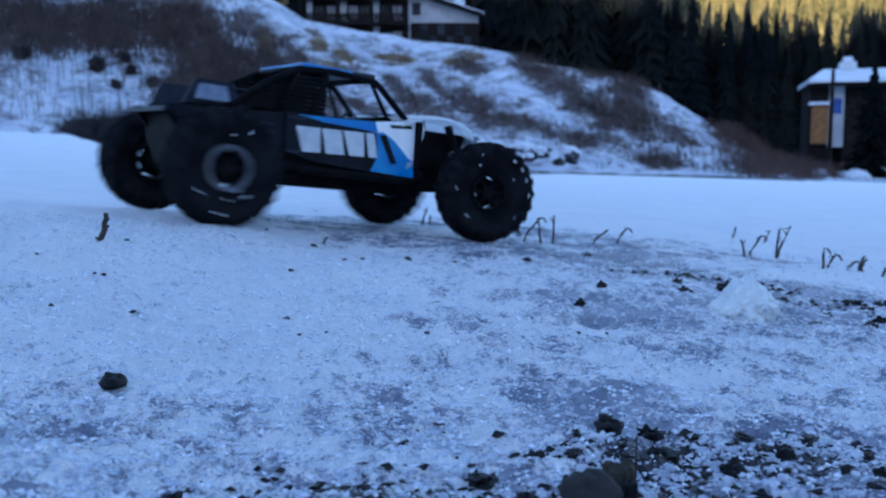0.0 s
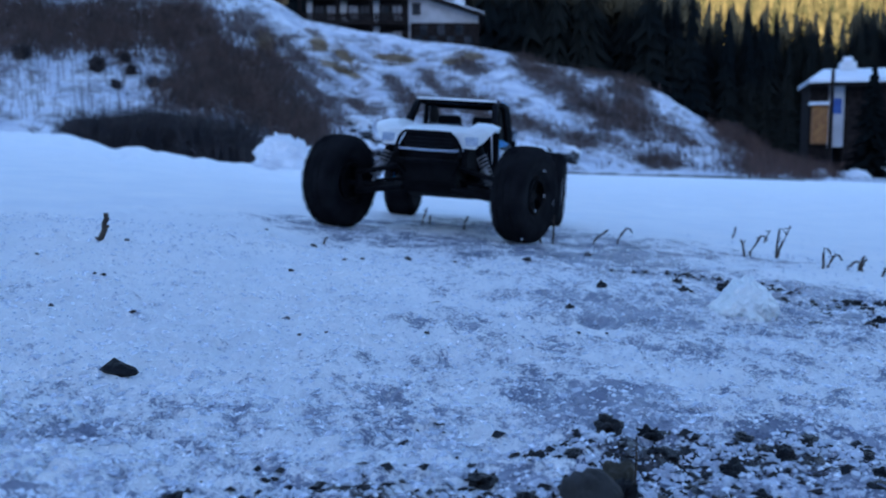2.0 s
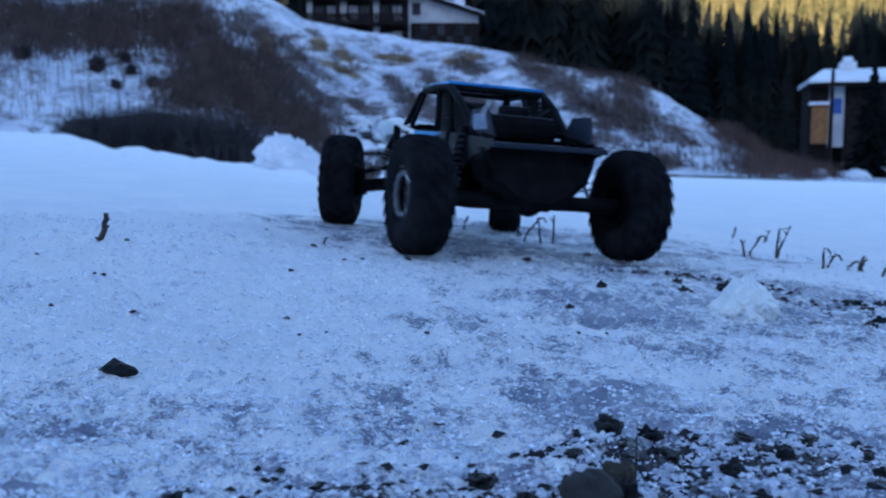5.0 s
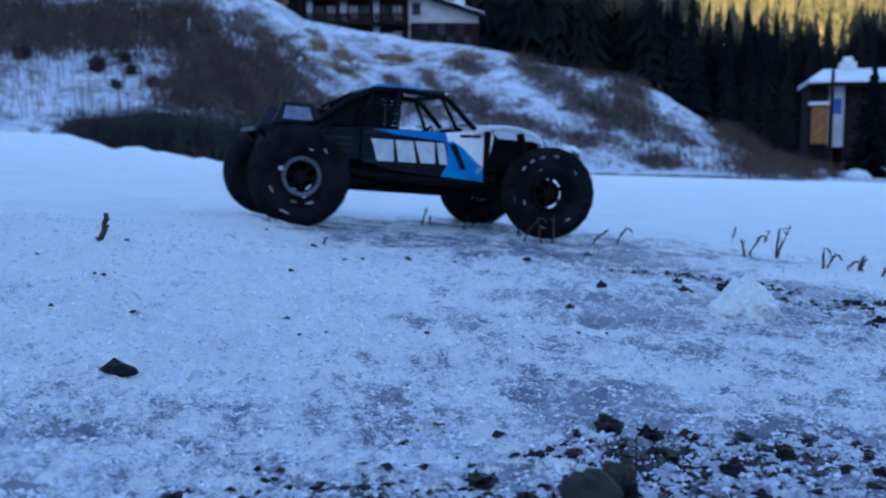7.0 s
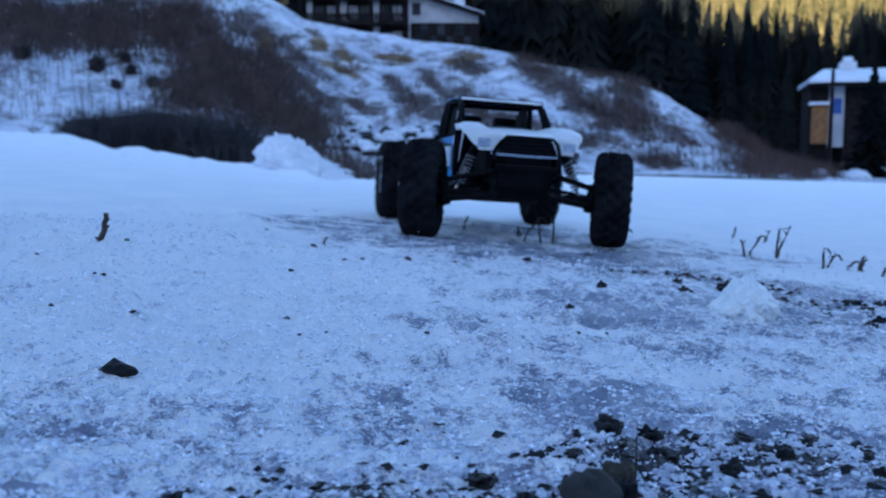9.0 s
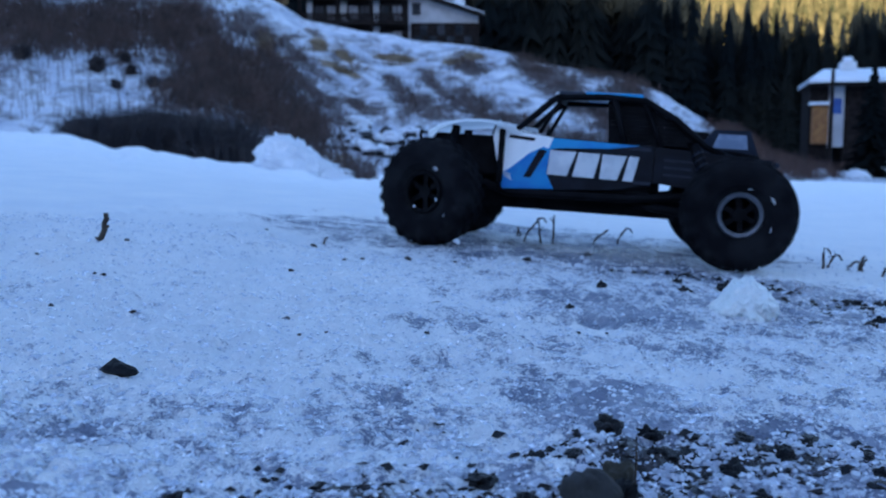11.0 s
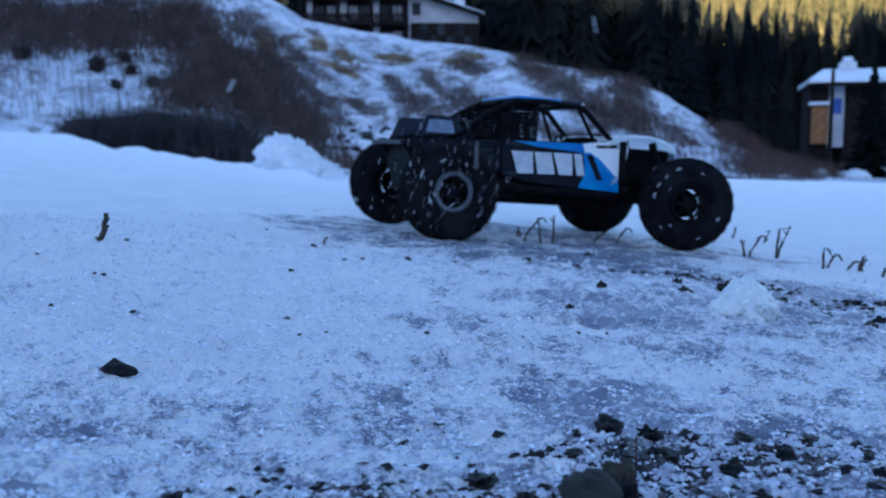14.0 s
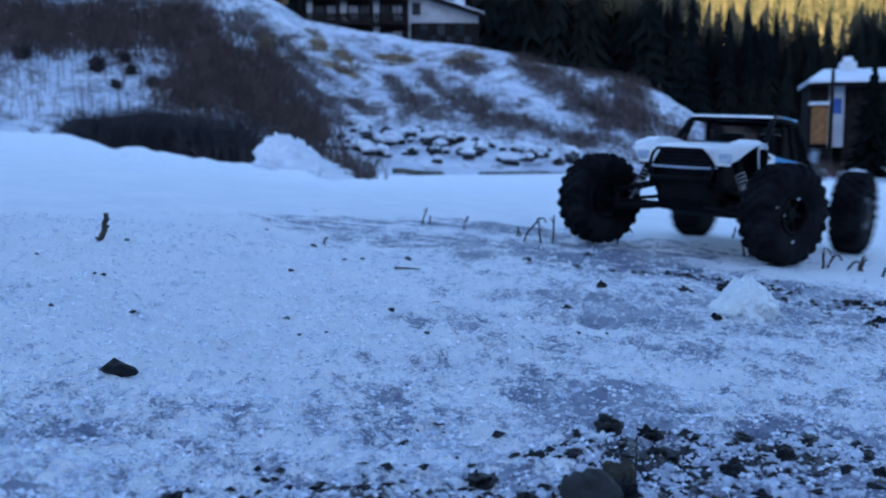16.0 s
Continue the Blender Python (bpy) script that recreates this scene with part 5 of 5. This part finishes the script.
def make_grit():
    """Loose grit and ice crystals, too many to count."""
    for name, mat, n, label, cat in (("grit", M_STONE_WET, 700, "dark grit frozen into the snow", "gravel"), ("ice_crystals", M_ICE, 26000, "glittering grains of refrozen snow", "ice"), ("ice_chunks", M_CLEAR, 6000, "clear crumbs of ice among the grit", "ice")):
        g = np.random.default_rng(3)
        if cat == "gravel":
            x, y = g.uniform(-0.1, 0.5, n * 40), g.uniform(0.24, 1.1, n * 40)
            keep = g.random(n * 40) < grit_amount(x, y) ** 1.5 * np.where(y > 0.5, 0.7, 1.6)
            x, y = x[keep][:n], y[keep][:n]
            r = g.uniform(0.0006, 0.0022, len(x)) * (1.0 + 0.7 * (y > 0.6))
        elif name == "ice_chunks":
            x, y = g.uniform(-0.2, 0.24, n * 20), g.uniform(0.24, 0.43, n * 20)
            keep = g.random(n * 20) < (grit_amount(x, y) + 0.05) * sstep(-0.25, 0.35, fbm(x * 85, y * 85, 66, 2))
            x, y = x[keep][:n], y[keep][:n]
            r = 0.0004 + 0.0014 * g.random(len(x)) ** 1.6
        else:
            y = 0.22 + 0.75 * g.random(n) ** 1.8
            x = y * g.uniform(-0.56, 0.56, n)
            r = (0.00022 + 0.0009 * g.random(n) ** 2.5) * (1 + y * 0.8)
        z = lie(x, y) + crumbs(x, y) + r * (0.3 if name != "ice_chunks" else 0.1)
        if name == "ice_chunks":        # rounded, half melted
            q = (1 + 5 ** 0.5) / 2
            corner = np.array([(0, a, b * q) for a in (-1, 1) for b in (-1, 1)] + [(a, b * q, 0) for a in (-1, 1) for b in (-1, 1)] + [(a * q, 0, b) for a in (-1, 1) for b in (-1, 1)]) / 1.9
            tri = np.array([(i, j, k) for i in range(12) for j in range(i + 1, 12) for k in range(j + 1, 12)
                            if max(np.linalg.norm(corner[i] - corner[j]), np.linalg.norm(corner[j] - corner[k]), np.linalg.norm(corner[i] - corner[k])) < 1.2])
        else:
            corner = np.array(((1, 0, 0), (-1, 0, 0), (0, 1, 0), (0, -1, 0), (0, 0, 0.8), (0, 0, -0.8)))
            tri = np.array(((0, 2, 4), (2, 1, 4), (1, 3, 4), (3, 0, 4), (2, 0, 5), (1, 2, 5), (3, 1, 5), (0, 3, 5)))
        if name == "ice_chunks":        # turned outward
            tri = np.array([(a, b, c) if np.dot(np.cross(corner[b] - corner[a], corner[c] - corner[a]), corner[a]) > 0 else (a, c, b) for a, b, c in tri])
        stretch = g.uniform(0.65, 1.35, (len(x), 1, 3)) * np.array((1.25, 1.0, 0.8))
        v = (np.stack([x, y, z], -1)[:, None, :] + (corner[None] * stretch + g.normal(size=(len(x), len(corner), 3)) * (0.26 if name == "ice_chunks" else 0.28)) * r[:, None, None]).reshape(-1, 3)
        f = (np.arange(len(x))[:, None, None] * len(corner) + tri[None]).reshape(-1, 3)
        tagged(new(name, mesh_of(name, v, f, mat, False)), label, cat, kind="stuff")


make_grit()


# plants frozen in: where, then each stem's foot, reach, height and whether its tip hooks over
PLANTS = [(-0.0323, 1.4291, [(0.0, 0.008, 0.0268, 0), (0.0116, 0.0, 0.0152, 0)]), (0.1087, 1.3122, [(0.0, 0.0008, 0.0082, 0), (0.0033, -0.0033, 0.0131, 0)]),
          (0.136, 1.25, [(-0.026, 0.025, 0.036, 1), (0.0, -0.004, 0.0352, 0), (0.0165, 0.0023, 0.039, 0)]), (0.2149, 1.2954, [(0.0, 0.0235, 0.0203, 0)]), (0.2541, 1.3174, [(0.0, 0.014, 0.0231, 1)]),
          (0.4206, 1.2519, [(0.0, -0.0055, 0.0235, 0), (0.0063, 0.0157, 0.029, 1)]), (0.5377, 1.5042, [(0.0, 0.0085, 0.0207, 0)]), (0.4641, 1.2498, [(0.0, 0.0031, 0.0422, 0), (0.0016, 0.0164, 0.045, 0)]),
          (0.4989, 1.5486, [(0.0, 0.0048, 0.0194, 0)]), (0.4816, 1.1375, [(0.0, 0.0, 0.0263, 1), (0.005, 0.0107, 0.0178, 1)]),
          (0.5042, 1.1223, [(0.0, 0.0119, 0.0105, 1), (0.019, 0.0056, 0.014, 0), (0.0168, 0.0049, 0.0175, 0)]), (-0.1344, 1.0091, [(0.0, 0.005, 0.0076, 0)]), (0.5314, 1.0831, [(0.0, 0.0041, 0.0108, 0)]), (0.0312, 1.3837, [(0.0, 0.0069, 0.019, 0)])]


def make_stub(x, y, stems, seed):
    g = np.random.default_rng(seed)
    bm = bmesh.new()
    for foot, reach, h, hook in stems:
        pts = [Vector((foot + reach * u ** 1.3 + g.normal() * 0.0008, g.normal() * 0.0012, h * u - 0.003 * (u == 0))) for u in (0.0, 0.25, 0.5, 0.75, 1.0)]
        if hook:
            d = 1 if reach >= 0 else -1
            pts += [pts[-1] + Vector((d * 0.005, 0, -0.001)), pts[-1] + Vector((d * 0.0085, 0, -0.007))]
        tube(bm, pts, 0.0018, 6, 0.0012)
        q = pts[int(g.integers(2, 4))]
        tube(bm, [q, q + Vector((g.uniform(-0.2, 0.2), 0, 0.15)) * h, q + Vector((g.uniform(-0.25, 0.25), 0, 0.2)) * h], 0.0010, 5, 0.0006)
    ob = tagged(part("plant_stub", bm, M_STALK), "dry brown plant stubs sticking out of the ice", "dry plant", "plant stubs")
    ob.matrix_basis = pose(x, y, float(lie(x, y) + crumbs(x, y)))


for _i, (_x, _y, _stems) in enumerate(PLANTS):
    make_stub(_x, _y, _stems, 40 + _i)


def make_twig():
    bm = tube(bmesh.new(), [(-0.003, 0, -0.002), (-0.001, 0, 0.003), (0.002, 0, 0.009), (0.0015, 0.001, 0.015), (0.004, 0, 0.019), (0.0035, 0, 0.0245)], 0.0030, 7, 0.0022)
    tube(bm, [(0.001, 0, 0.010), (0.006, 0, 0.013)], 0.0022, 6, 0.0012)
    tube(bm, [(0.002, 0, 0.016), (0.006, 0.001, 0.0195)], 0.0018, 6, 0.001)
    tube(bm, [(-0.002, 0, 0.001), (-0.007, 0.001, 0.002)], 0.0022, 6, 0.001)
    ob = tagged(part("broken_twig", bm, M_STALK), "short broken brown twig upright in the snow", "twig")
    ob.matrix_basis = pose(-0.3073, 0.8128, float(lie(-0.3073, 0.8128)) - 0.001)


make_twig()


def make_pin():
    """A thin dead stem by the large stone."""
    bm = tube(bmesh.new(), [(0, 0, -0.002), (0.0004, 0, 0.008), (0.0002, 0, 0.0165)], 0.00045, 6, 0.0003)
    ob = tagged(part("dead_stem", bm, M_STALK), "thin dead stem beside the large stone", "dry plant")
    ob.matrix_basis = pose(0.064, 0.292, float(lie(0.064, 0.292)))


make_pin()

# clods of snow that the wheels throw up
CLODS = [rock_mesh("snow_clod", M_SNOW, 50 + k, 0.8, 2, 0.6, 1.4) for k in range(4)]


def throw_times():
    """When a clod leaves, and how strongly the wheels throw."""
    g = np.random.default_rng(12)
    t = list(g.uniform(11.95, 13.6, 185)) + list(g.uniform(13.6, 15.1, 40)) + list(g.uniform(0.75, 1.25, 18)) + list(g.uniform(6.2, 6.9, 12)) + list(g.uniform(4.4, 6.1, 20)) + [0.02, 0.05, 0.08, 0.1, 12.82]
    return sorted(t)


THROWS = [(t, tagged(new("snow_clod", CLODS[i % 4]), "clod of snow thrown up by the wheels", "snow clod", "snow clods")) for i, t in enumerate(throw_times())]


def make_spray(seed, wide=0.13, n=75, fine=1.0):
    """A loose sheet of snow crumbs, lying flat; it is thrown up as one piece."""
    g = np.random.default_rng(seed)
    bm = bmesh.new()
    for _ in range(n):
        r = float(g.choice([0.0009, 0.0014, 0.0023], p=[0.5, 0.37, 0.13])) * fine
        c = Vector((g.normal() * wide, g.normal() * wide * 0.85, g.uniform(-0.02, 0.004)))
        bmesh.ops.create_icosphere(bm, subdivisions=1, radius=r, matrix=Matrix.Translation(c) @ Matrix.Rotation(g.uniform(0, 3), 4, "Z") @ Matrix.Diagonal((g.uniform(0.7, 1.9), 1, g.uniform(0.6, 1.3), 1)))
    return tagged(part("snow_spray", bm, M_SNOW), "fine crumbs of snow thrown up by the wheels", "snow spray", kind="stuff")


SPRAYS = [make_spray(300 + k) for k in range(14)]
WHEEL_SPRAYS = [(t, make_spray(330 + k, 0.055, 110, 0.45)) for k, t in enumerate((0.04, 0.7, 0.85, 1.0, 6.0, 6.2, 11.9, 12.05, 12.2, 12.3, 12.4, 12.55, 12.7, 12.8, 12.95, 13.1, 13.2, 13.35, 13.5, 13.7, 13.9))]


def motions():
    drive = [  # seconds, x, y, heading in degrees
        (0.0, -0.171, 1.184, 34.6), (0.2, -0.158, 1.333, -24.2), (0.3, -0.103, 1.378, -52.2), (0.5, 0.020, 1.385, -110.6), (0.6, 0.054, 1.335, -144.5), (0.7, 0.061, 1.241, -183.6), (0.8, 0.001, 1.170, -211.1),
        (0.9, -0.074, 1.174, -244.0), (1.0, -0.151, 1.196, -280.9), (1.1, -0.190, 1.274, -317.0), (1.2, -0.180, 1.332, -358.5), (1.3, -0.131, 1.387, -391.2), (1.5, -0.042, 1.409, -434.9), (1.8, -0.006, 1.415, -452.2),
        (2.0, 0.016, 1.416, -462.2), (2.5, 0.055, 1.409, -485.1), (3.0, 0.081, 1.381, -507.9), (3.5, 0.086, 1.321, -530.7), (4.0, 0.080, 1.260, -555.2), (4.2, 0.076, 1.219, -568.3),
        (6.3, -0.060, 1.304, -664.4), (6.5, -0.067, 1.315, -673.6), (7.0, -0.068, 1.345, -699.8), (7.5, -0.053, 1.364, -726.5), (8.0, -0.019, 1.378, -751.4), (8.5, 0.023, 1.385, -776.2), (9.0, 0.067, 1.384, -800.4), (9.2, 0.086, 1.382, -810.8),
        (11.3, 0.176, 1.173, -924.9), (11.5, 0.170, 1.175, -933.6), (12.0, 0.146, 1.177, -959.6), (12.2, 0.136, 1.180, -970.3), (12.5, 0.121, 1.188, -988.1), (12.8, 0.106, 1.209, -1006.3), (13.0, 0.102, 1.227, -1016.4),
        (13.2, 0.100, 1.247, -1026.8), (13.5, 0.103, 1.278, -1038.6), (14.0, 0.127, 1.337, -1060.4), (14.5, 0.164, 1.383, -1087.2), (15.0, 0.209, 1.396, -1113.5), (15.5, 0.271, 1.390, -1141.6), (16.0, 0.433, 1.364, -1207.6)]
    knots = np.array(drive)
    kt = knots[:, 0]
    slopes = np.gradient(knots[:, 1:], kt, axis=0)

    def state(t):
        """Cubic between the rows, with their own speeds."""
        i = int(np.clip(np.searchsorted(kt, t) - 1, 0, len(kt) - 2))
        h = kt[i + 1] - kt[i]
        u = (t - kt[i]) / h
        a, b, p, q = knots[i, 1:], knots[i + 1, 1:], slopes[i] * h, slopes[i + 1] * h
        return a * (2 * u ** 3 - 3 * u ** 2 + 1) + p * (u ** 3 - 2 * u ** 2 + u) + b * (3 * u ** 2 - 2 * u ** 3) + q * (u ** 3 - u ** 2)

    def standing(t):
        """The car on its four wheels, on the field as it lies there."""
        x, y, head = state(t)
        c, s = math.cos(radians(head)), math.sin(radians(head))
        z = {k: float(lie(x + c * a - s * b, y + s * a + c * b)) for k, (a, b) in AXLES.items()}
        up_x = (z["front_left"] + z["front_right"] - z["rear_left"] - z["rear_right"]) / 2 / BASE
        up_y = (z["front_left"] + z["rear_left"] - z["front_right"] - z["rear_right"]) / 2 / TRACK
        fx = Vector((c, s, up_x)).normalized()
        ly = Vector((-s, c, up_y))
        ly = (ly - fx * ly.dot(fx)).normalized()
        uz = fx.cross(ly)
        m = Matrix((fx, ly, uz)).transposed().to_4x4()
        m.translation = (x, y, sum(z.values()) / 4 - 0.001)
        return m

    times = [round(k * 0.1, 2) for k in range(161)]
    walk(CAR, [(t, standing(t)) for t in times])

    def steering(t):
        return float(np.interp(t, (0, 0.5, 1.0, 1.5, 2.0, 2.5, 3.0, 3.5, 4.0, 6.5, 7.5, 8.5, 9.0, 11.5, 12.0, 13.5, 14.0, 14.5, 15.0, 15.5, 16.0), (-15, -27, -20, -17, -19, -21, -14, -14, -26, -20, -12, -24, -17, -22, -26, -24, -20, -12, -15, -20, -22)))

    for name, wheel in WHEELS.items():
        x, y = AXLES[name]
        pace = ((0, 1000), (2, 900), (4, 1100), (6.5, 1300), (8, 1000), (9, 900), (11.5, 1200), (15.2, 1100), (15.7, 420), (16.0, 260))
        fine = [round(k * 0.05, 2) for k in range(321)]
        speed = np.interp(fine, *zip(*pace)) * (0.85 if x > 0 else 1.15)
        turned = np.concatenate([[0.0], np.cumsum((speed[1:] + speed[:-1]) / 2 * 0.05)])
        walk(wheel, [(t, pose(x, y, TYRE, 0, 0, steering(t) if x > 0 else 0) @ Matrix.Rotation(radians(a), 4, "Y")) for t, a in zip(fine, turned)])

    # clods: at rest on the field, thrown, at rest again
    g = np.random.default_rng(77)
    for i, (t0, clod) in enumerate(THROWS):
        m = standing(t0)
        p = m @ Vector((-BASE / 2, TRACK / 2 * (1 if g.random() < 0.5 else -1), 0.01))
        back = -(m.to_3x3() @ Vector((1, 0, 0)))
        size = float(g.choice([0.0035, 0.0055, 0.008, 0.012], p=[0.48, 0.36, 0.13, 0.03]))
        v = Vector((back.x * 0.6 + g.normal() * 0.5 + 0.55, back.y * 0.4 + g.normal() * 0.4 + 0.1, g.uniform(0.6, 2.9)))
        if abs(t0 - 12.82) < 1e-6:      # one large chunk
            size, v, p = 0.021, Vector((0.85, -0.25, 2.35)), Vector((0.255, 1.10, 0))
        p.z = float(lie(p.x, p.y)) - size * 0.45
        clod.scale = (size, size * float(g.uniform(0.6, 1.4)), size)
        flight = 2 * v.z / 9.81
        q = Vector((p.x + v.x * flight, p.y + v.y * flight, 0))
        q.z = float(lie(q.x, q.y)) - size * 0.45
        axis = Vector(g.normal(size=3)).normalized()
        rows = [(0.0, p, 0.0)] if t0 > 0.07 else []
        n = 6
        for k in range(n + 1):
            u = k / n
            w = p + Vector((v.x, v.y, v.z)) * (flight * u) - Vector((0, 0, 4.905)) * (flight * u) ** 2
            if k == n:
                w = q
            rows.append((t0 + flight * u, w, u * 4.5))
        if t0 <= 0.07:
            rows[0] = (0.0, rows[0][1], rows[0][2])
        rows.append((max(16.0, t0 + flight + 0.1), q, 4.5))
        walk(clod, [(t, Matrix.Translation(w) @ Matrix.Rotation(a, 4, axis)) for t, w, a in rows])

    # sheets of crumbs: flat on the field, thrown up on edge, flat again
    g = np.random.default_rng(91)
    for i, spray in enumerate(SPRAYS):
        t0 = 12.02 + 1.45 * i / len(SPRAYS)
        x, y, turn = g.uniform(0.26, 0.50), g.uniform(0.95, 1.30), g.uniform(-30, 30)
        high, dx = g.uniform(0.14, 0.24), g.uniform(0.10, 0.30)
        rows = [(0.0, 0.0, 0.0, 0.0)] + [(t0 + 0.55 * u, u * dx, 4 * u * (1 - u) * high, tip) for u, tip in ((0.0, 0.0), (0.14, 48.0), (0.3, 84.0), (0.5, 95.0), (0.7, 112.0), (0.88, 148.0), (1.0, 180.0))] + [(t0 + 0.62, dx, -0.021, 180.0), (16.0, dx, -0.021, 180.0)]
        walk(spray, [(t, pose(x + a, y, float(lie(x + a, y)) + 0.001 + b, tip, 0, turn)) for t, a, b, tip in rows])

    for i, (t0, spray) in enumerate(WHEEL_SPRAYS):
        p = standing(t0 + 0.1) @ Vector((-BASE / 2 - 0.02, TRACK / 2 * (-1 if i % 3 else 1), 0))
        x, y, turn, high, dx = p.x, p.y - 0.03, g.uniform(-25, 25), g.uniform(0.05, 0.13), g.uniform(-0.04, 0.10)
        rows = ([(0.0, 0.0, 0.0, 0.0)] if t0 > 0.05 else []) + [(t0 + 0.4 * u if u else max(t0, 0.0), u * dx, 4 * u * (1 - u) * high, tip) for u, tip in ((0.0, 0.0), (0.16, 55.0), (0.35, 85.0), (0.55, 97.0), (0.75, 118.0), (0.9, 152.0), (1.0, 180.0))] + [(t0 + 0.47, dx, -0.021, 180.0), (16.0, dx, -0.021, 180.0)]
        if t0 <= 0.05:
            rows = [(0.0, 0.0, 0.5 * high, 70.0)] + rows[2:]
        walk(spray, [(t, pose(x + a, y, float(lie(x + a, y)) + 0.001 + b, tip, 0, turn)) for t, a, b, tip in rows])

    def still(ob, t, x, y, turn, tip=0):
        s = ob.scale.copy()
        m = pose(x, y, float(lie(x, y) + crumbs(x, y)) + 0.16 * s.z, tip, 0, turn)
        return t, m
    walk(LOOSE, [still(LOOSE, 0.0, -0.142, 0.384, 75), still(LOOSE, 1.0, -0.142, 0.384, 75), still(LOOSE, 1.3, -0.1435, 0.3945, -8), still(LOOSE, 16.0, -0.1435, 0.3945, -8)])
    walk(BITS[0], [still(BITS[0], 0.0, 0.012, 0.93, 10), still(BITS[0], 15.1, 0.012, 0.93, 10), still(BITS[0], 15.4, -0.030, 0.592, 90), still(BITS[0], 15.6, -0.0342, 0.5885, 130), still(BITS[0], 16.0, -0.0342, 0.5885, 130)])

    def lying(t, x, y, turn):
        return t, pose(x, y, float(lie(x, y) + crumbs(x, y)), 0, 0, turn)
    walk(STALK, [lying(0.0, 0.09, 1.20, 80), lying(15.5, 0.09, 1.20, 80), lying(15.8, -0.032, 0.81, -14), lying(16.0, -0.032, 0.81, -14)])
    walk(ROLLER, [still(ROLLER, 0.0, 0.108, 0.700, 40), still(ROLLER, 1.05, 0.108, 0.700, 40), still(ROLLER, 1.3, 0.097, 0.680, 100), still(ROLLER, 14.6, 0.097, 0.680, 100), still(ROLLER, 14.9, 0.094, 0.676, 150), still(ROLLER, 16.0, 0.094, 0.676, 150)])
    walk(ROLLER_B, [still(ROLLER_B, 0.0, 0.22, 0.84, 80), still(ROLLER_B, 15.0, 0.22, 0.84, 80), still(ROLLER_B, 15.3, 0.206, 0.674, 160), still(ROLLER_B, 16.0, 0.206, 0.674, 160)])


motions()
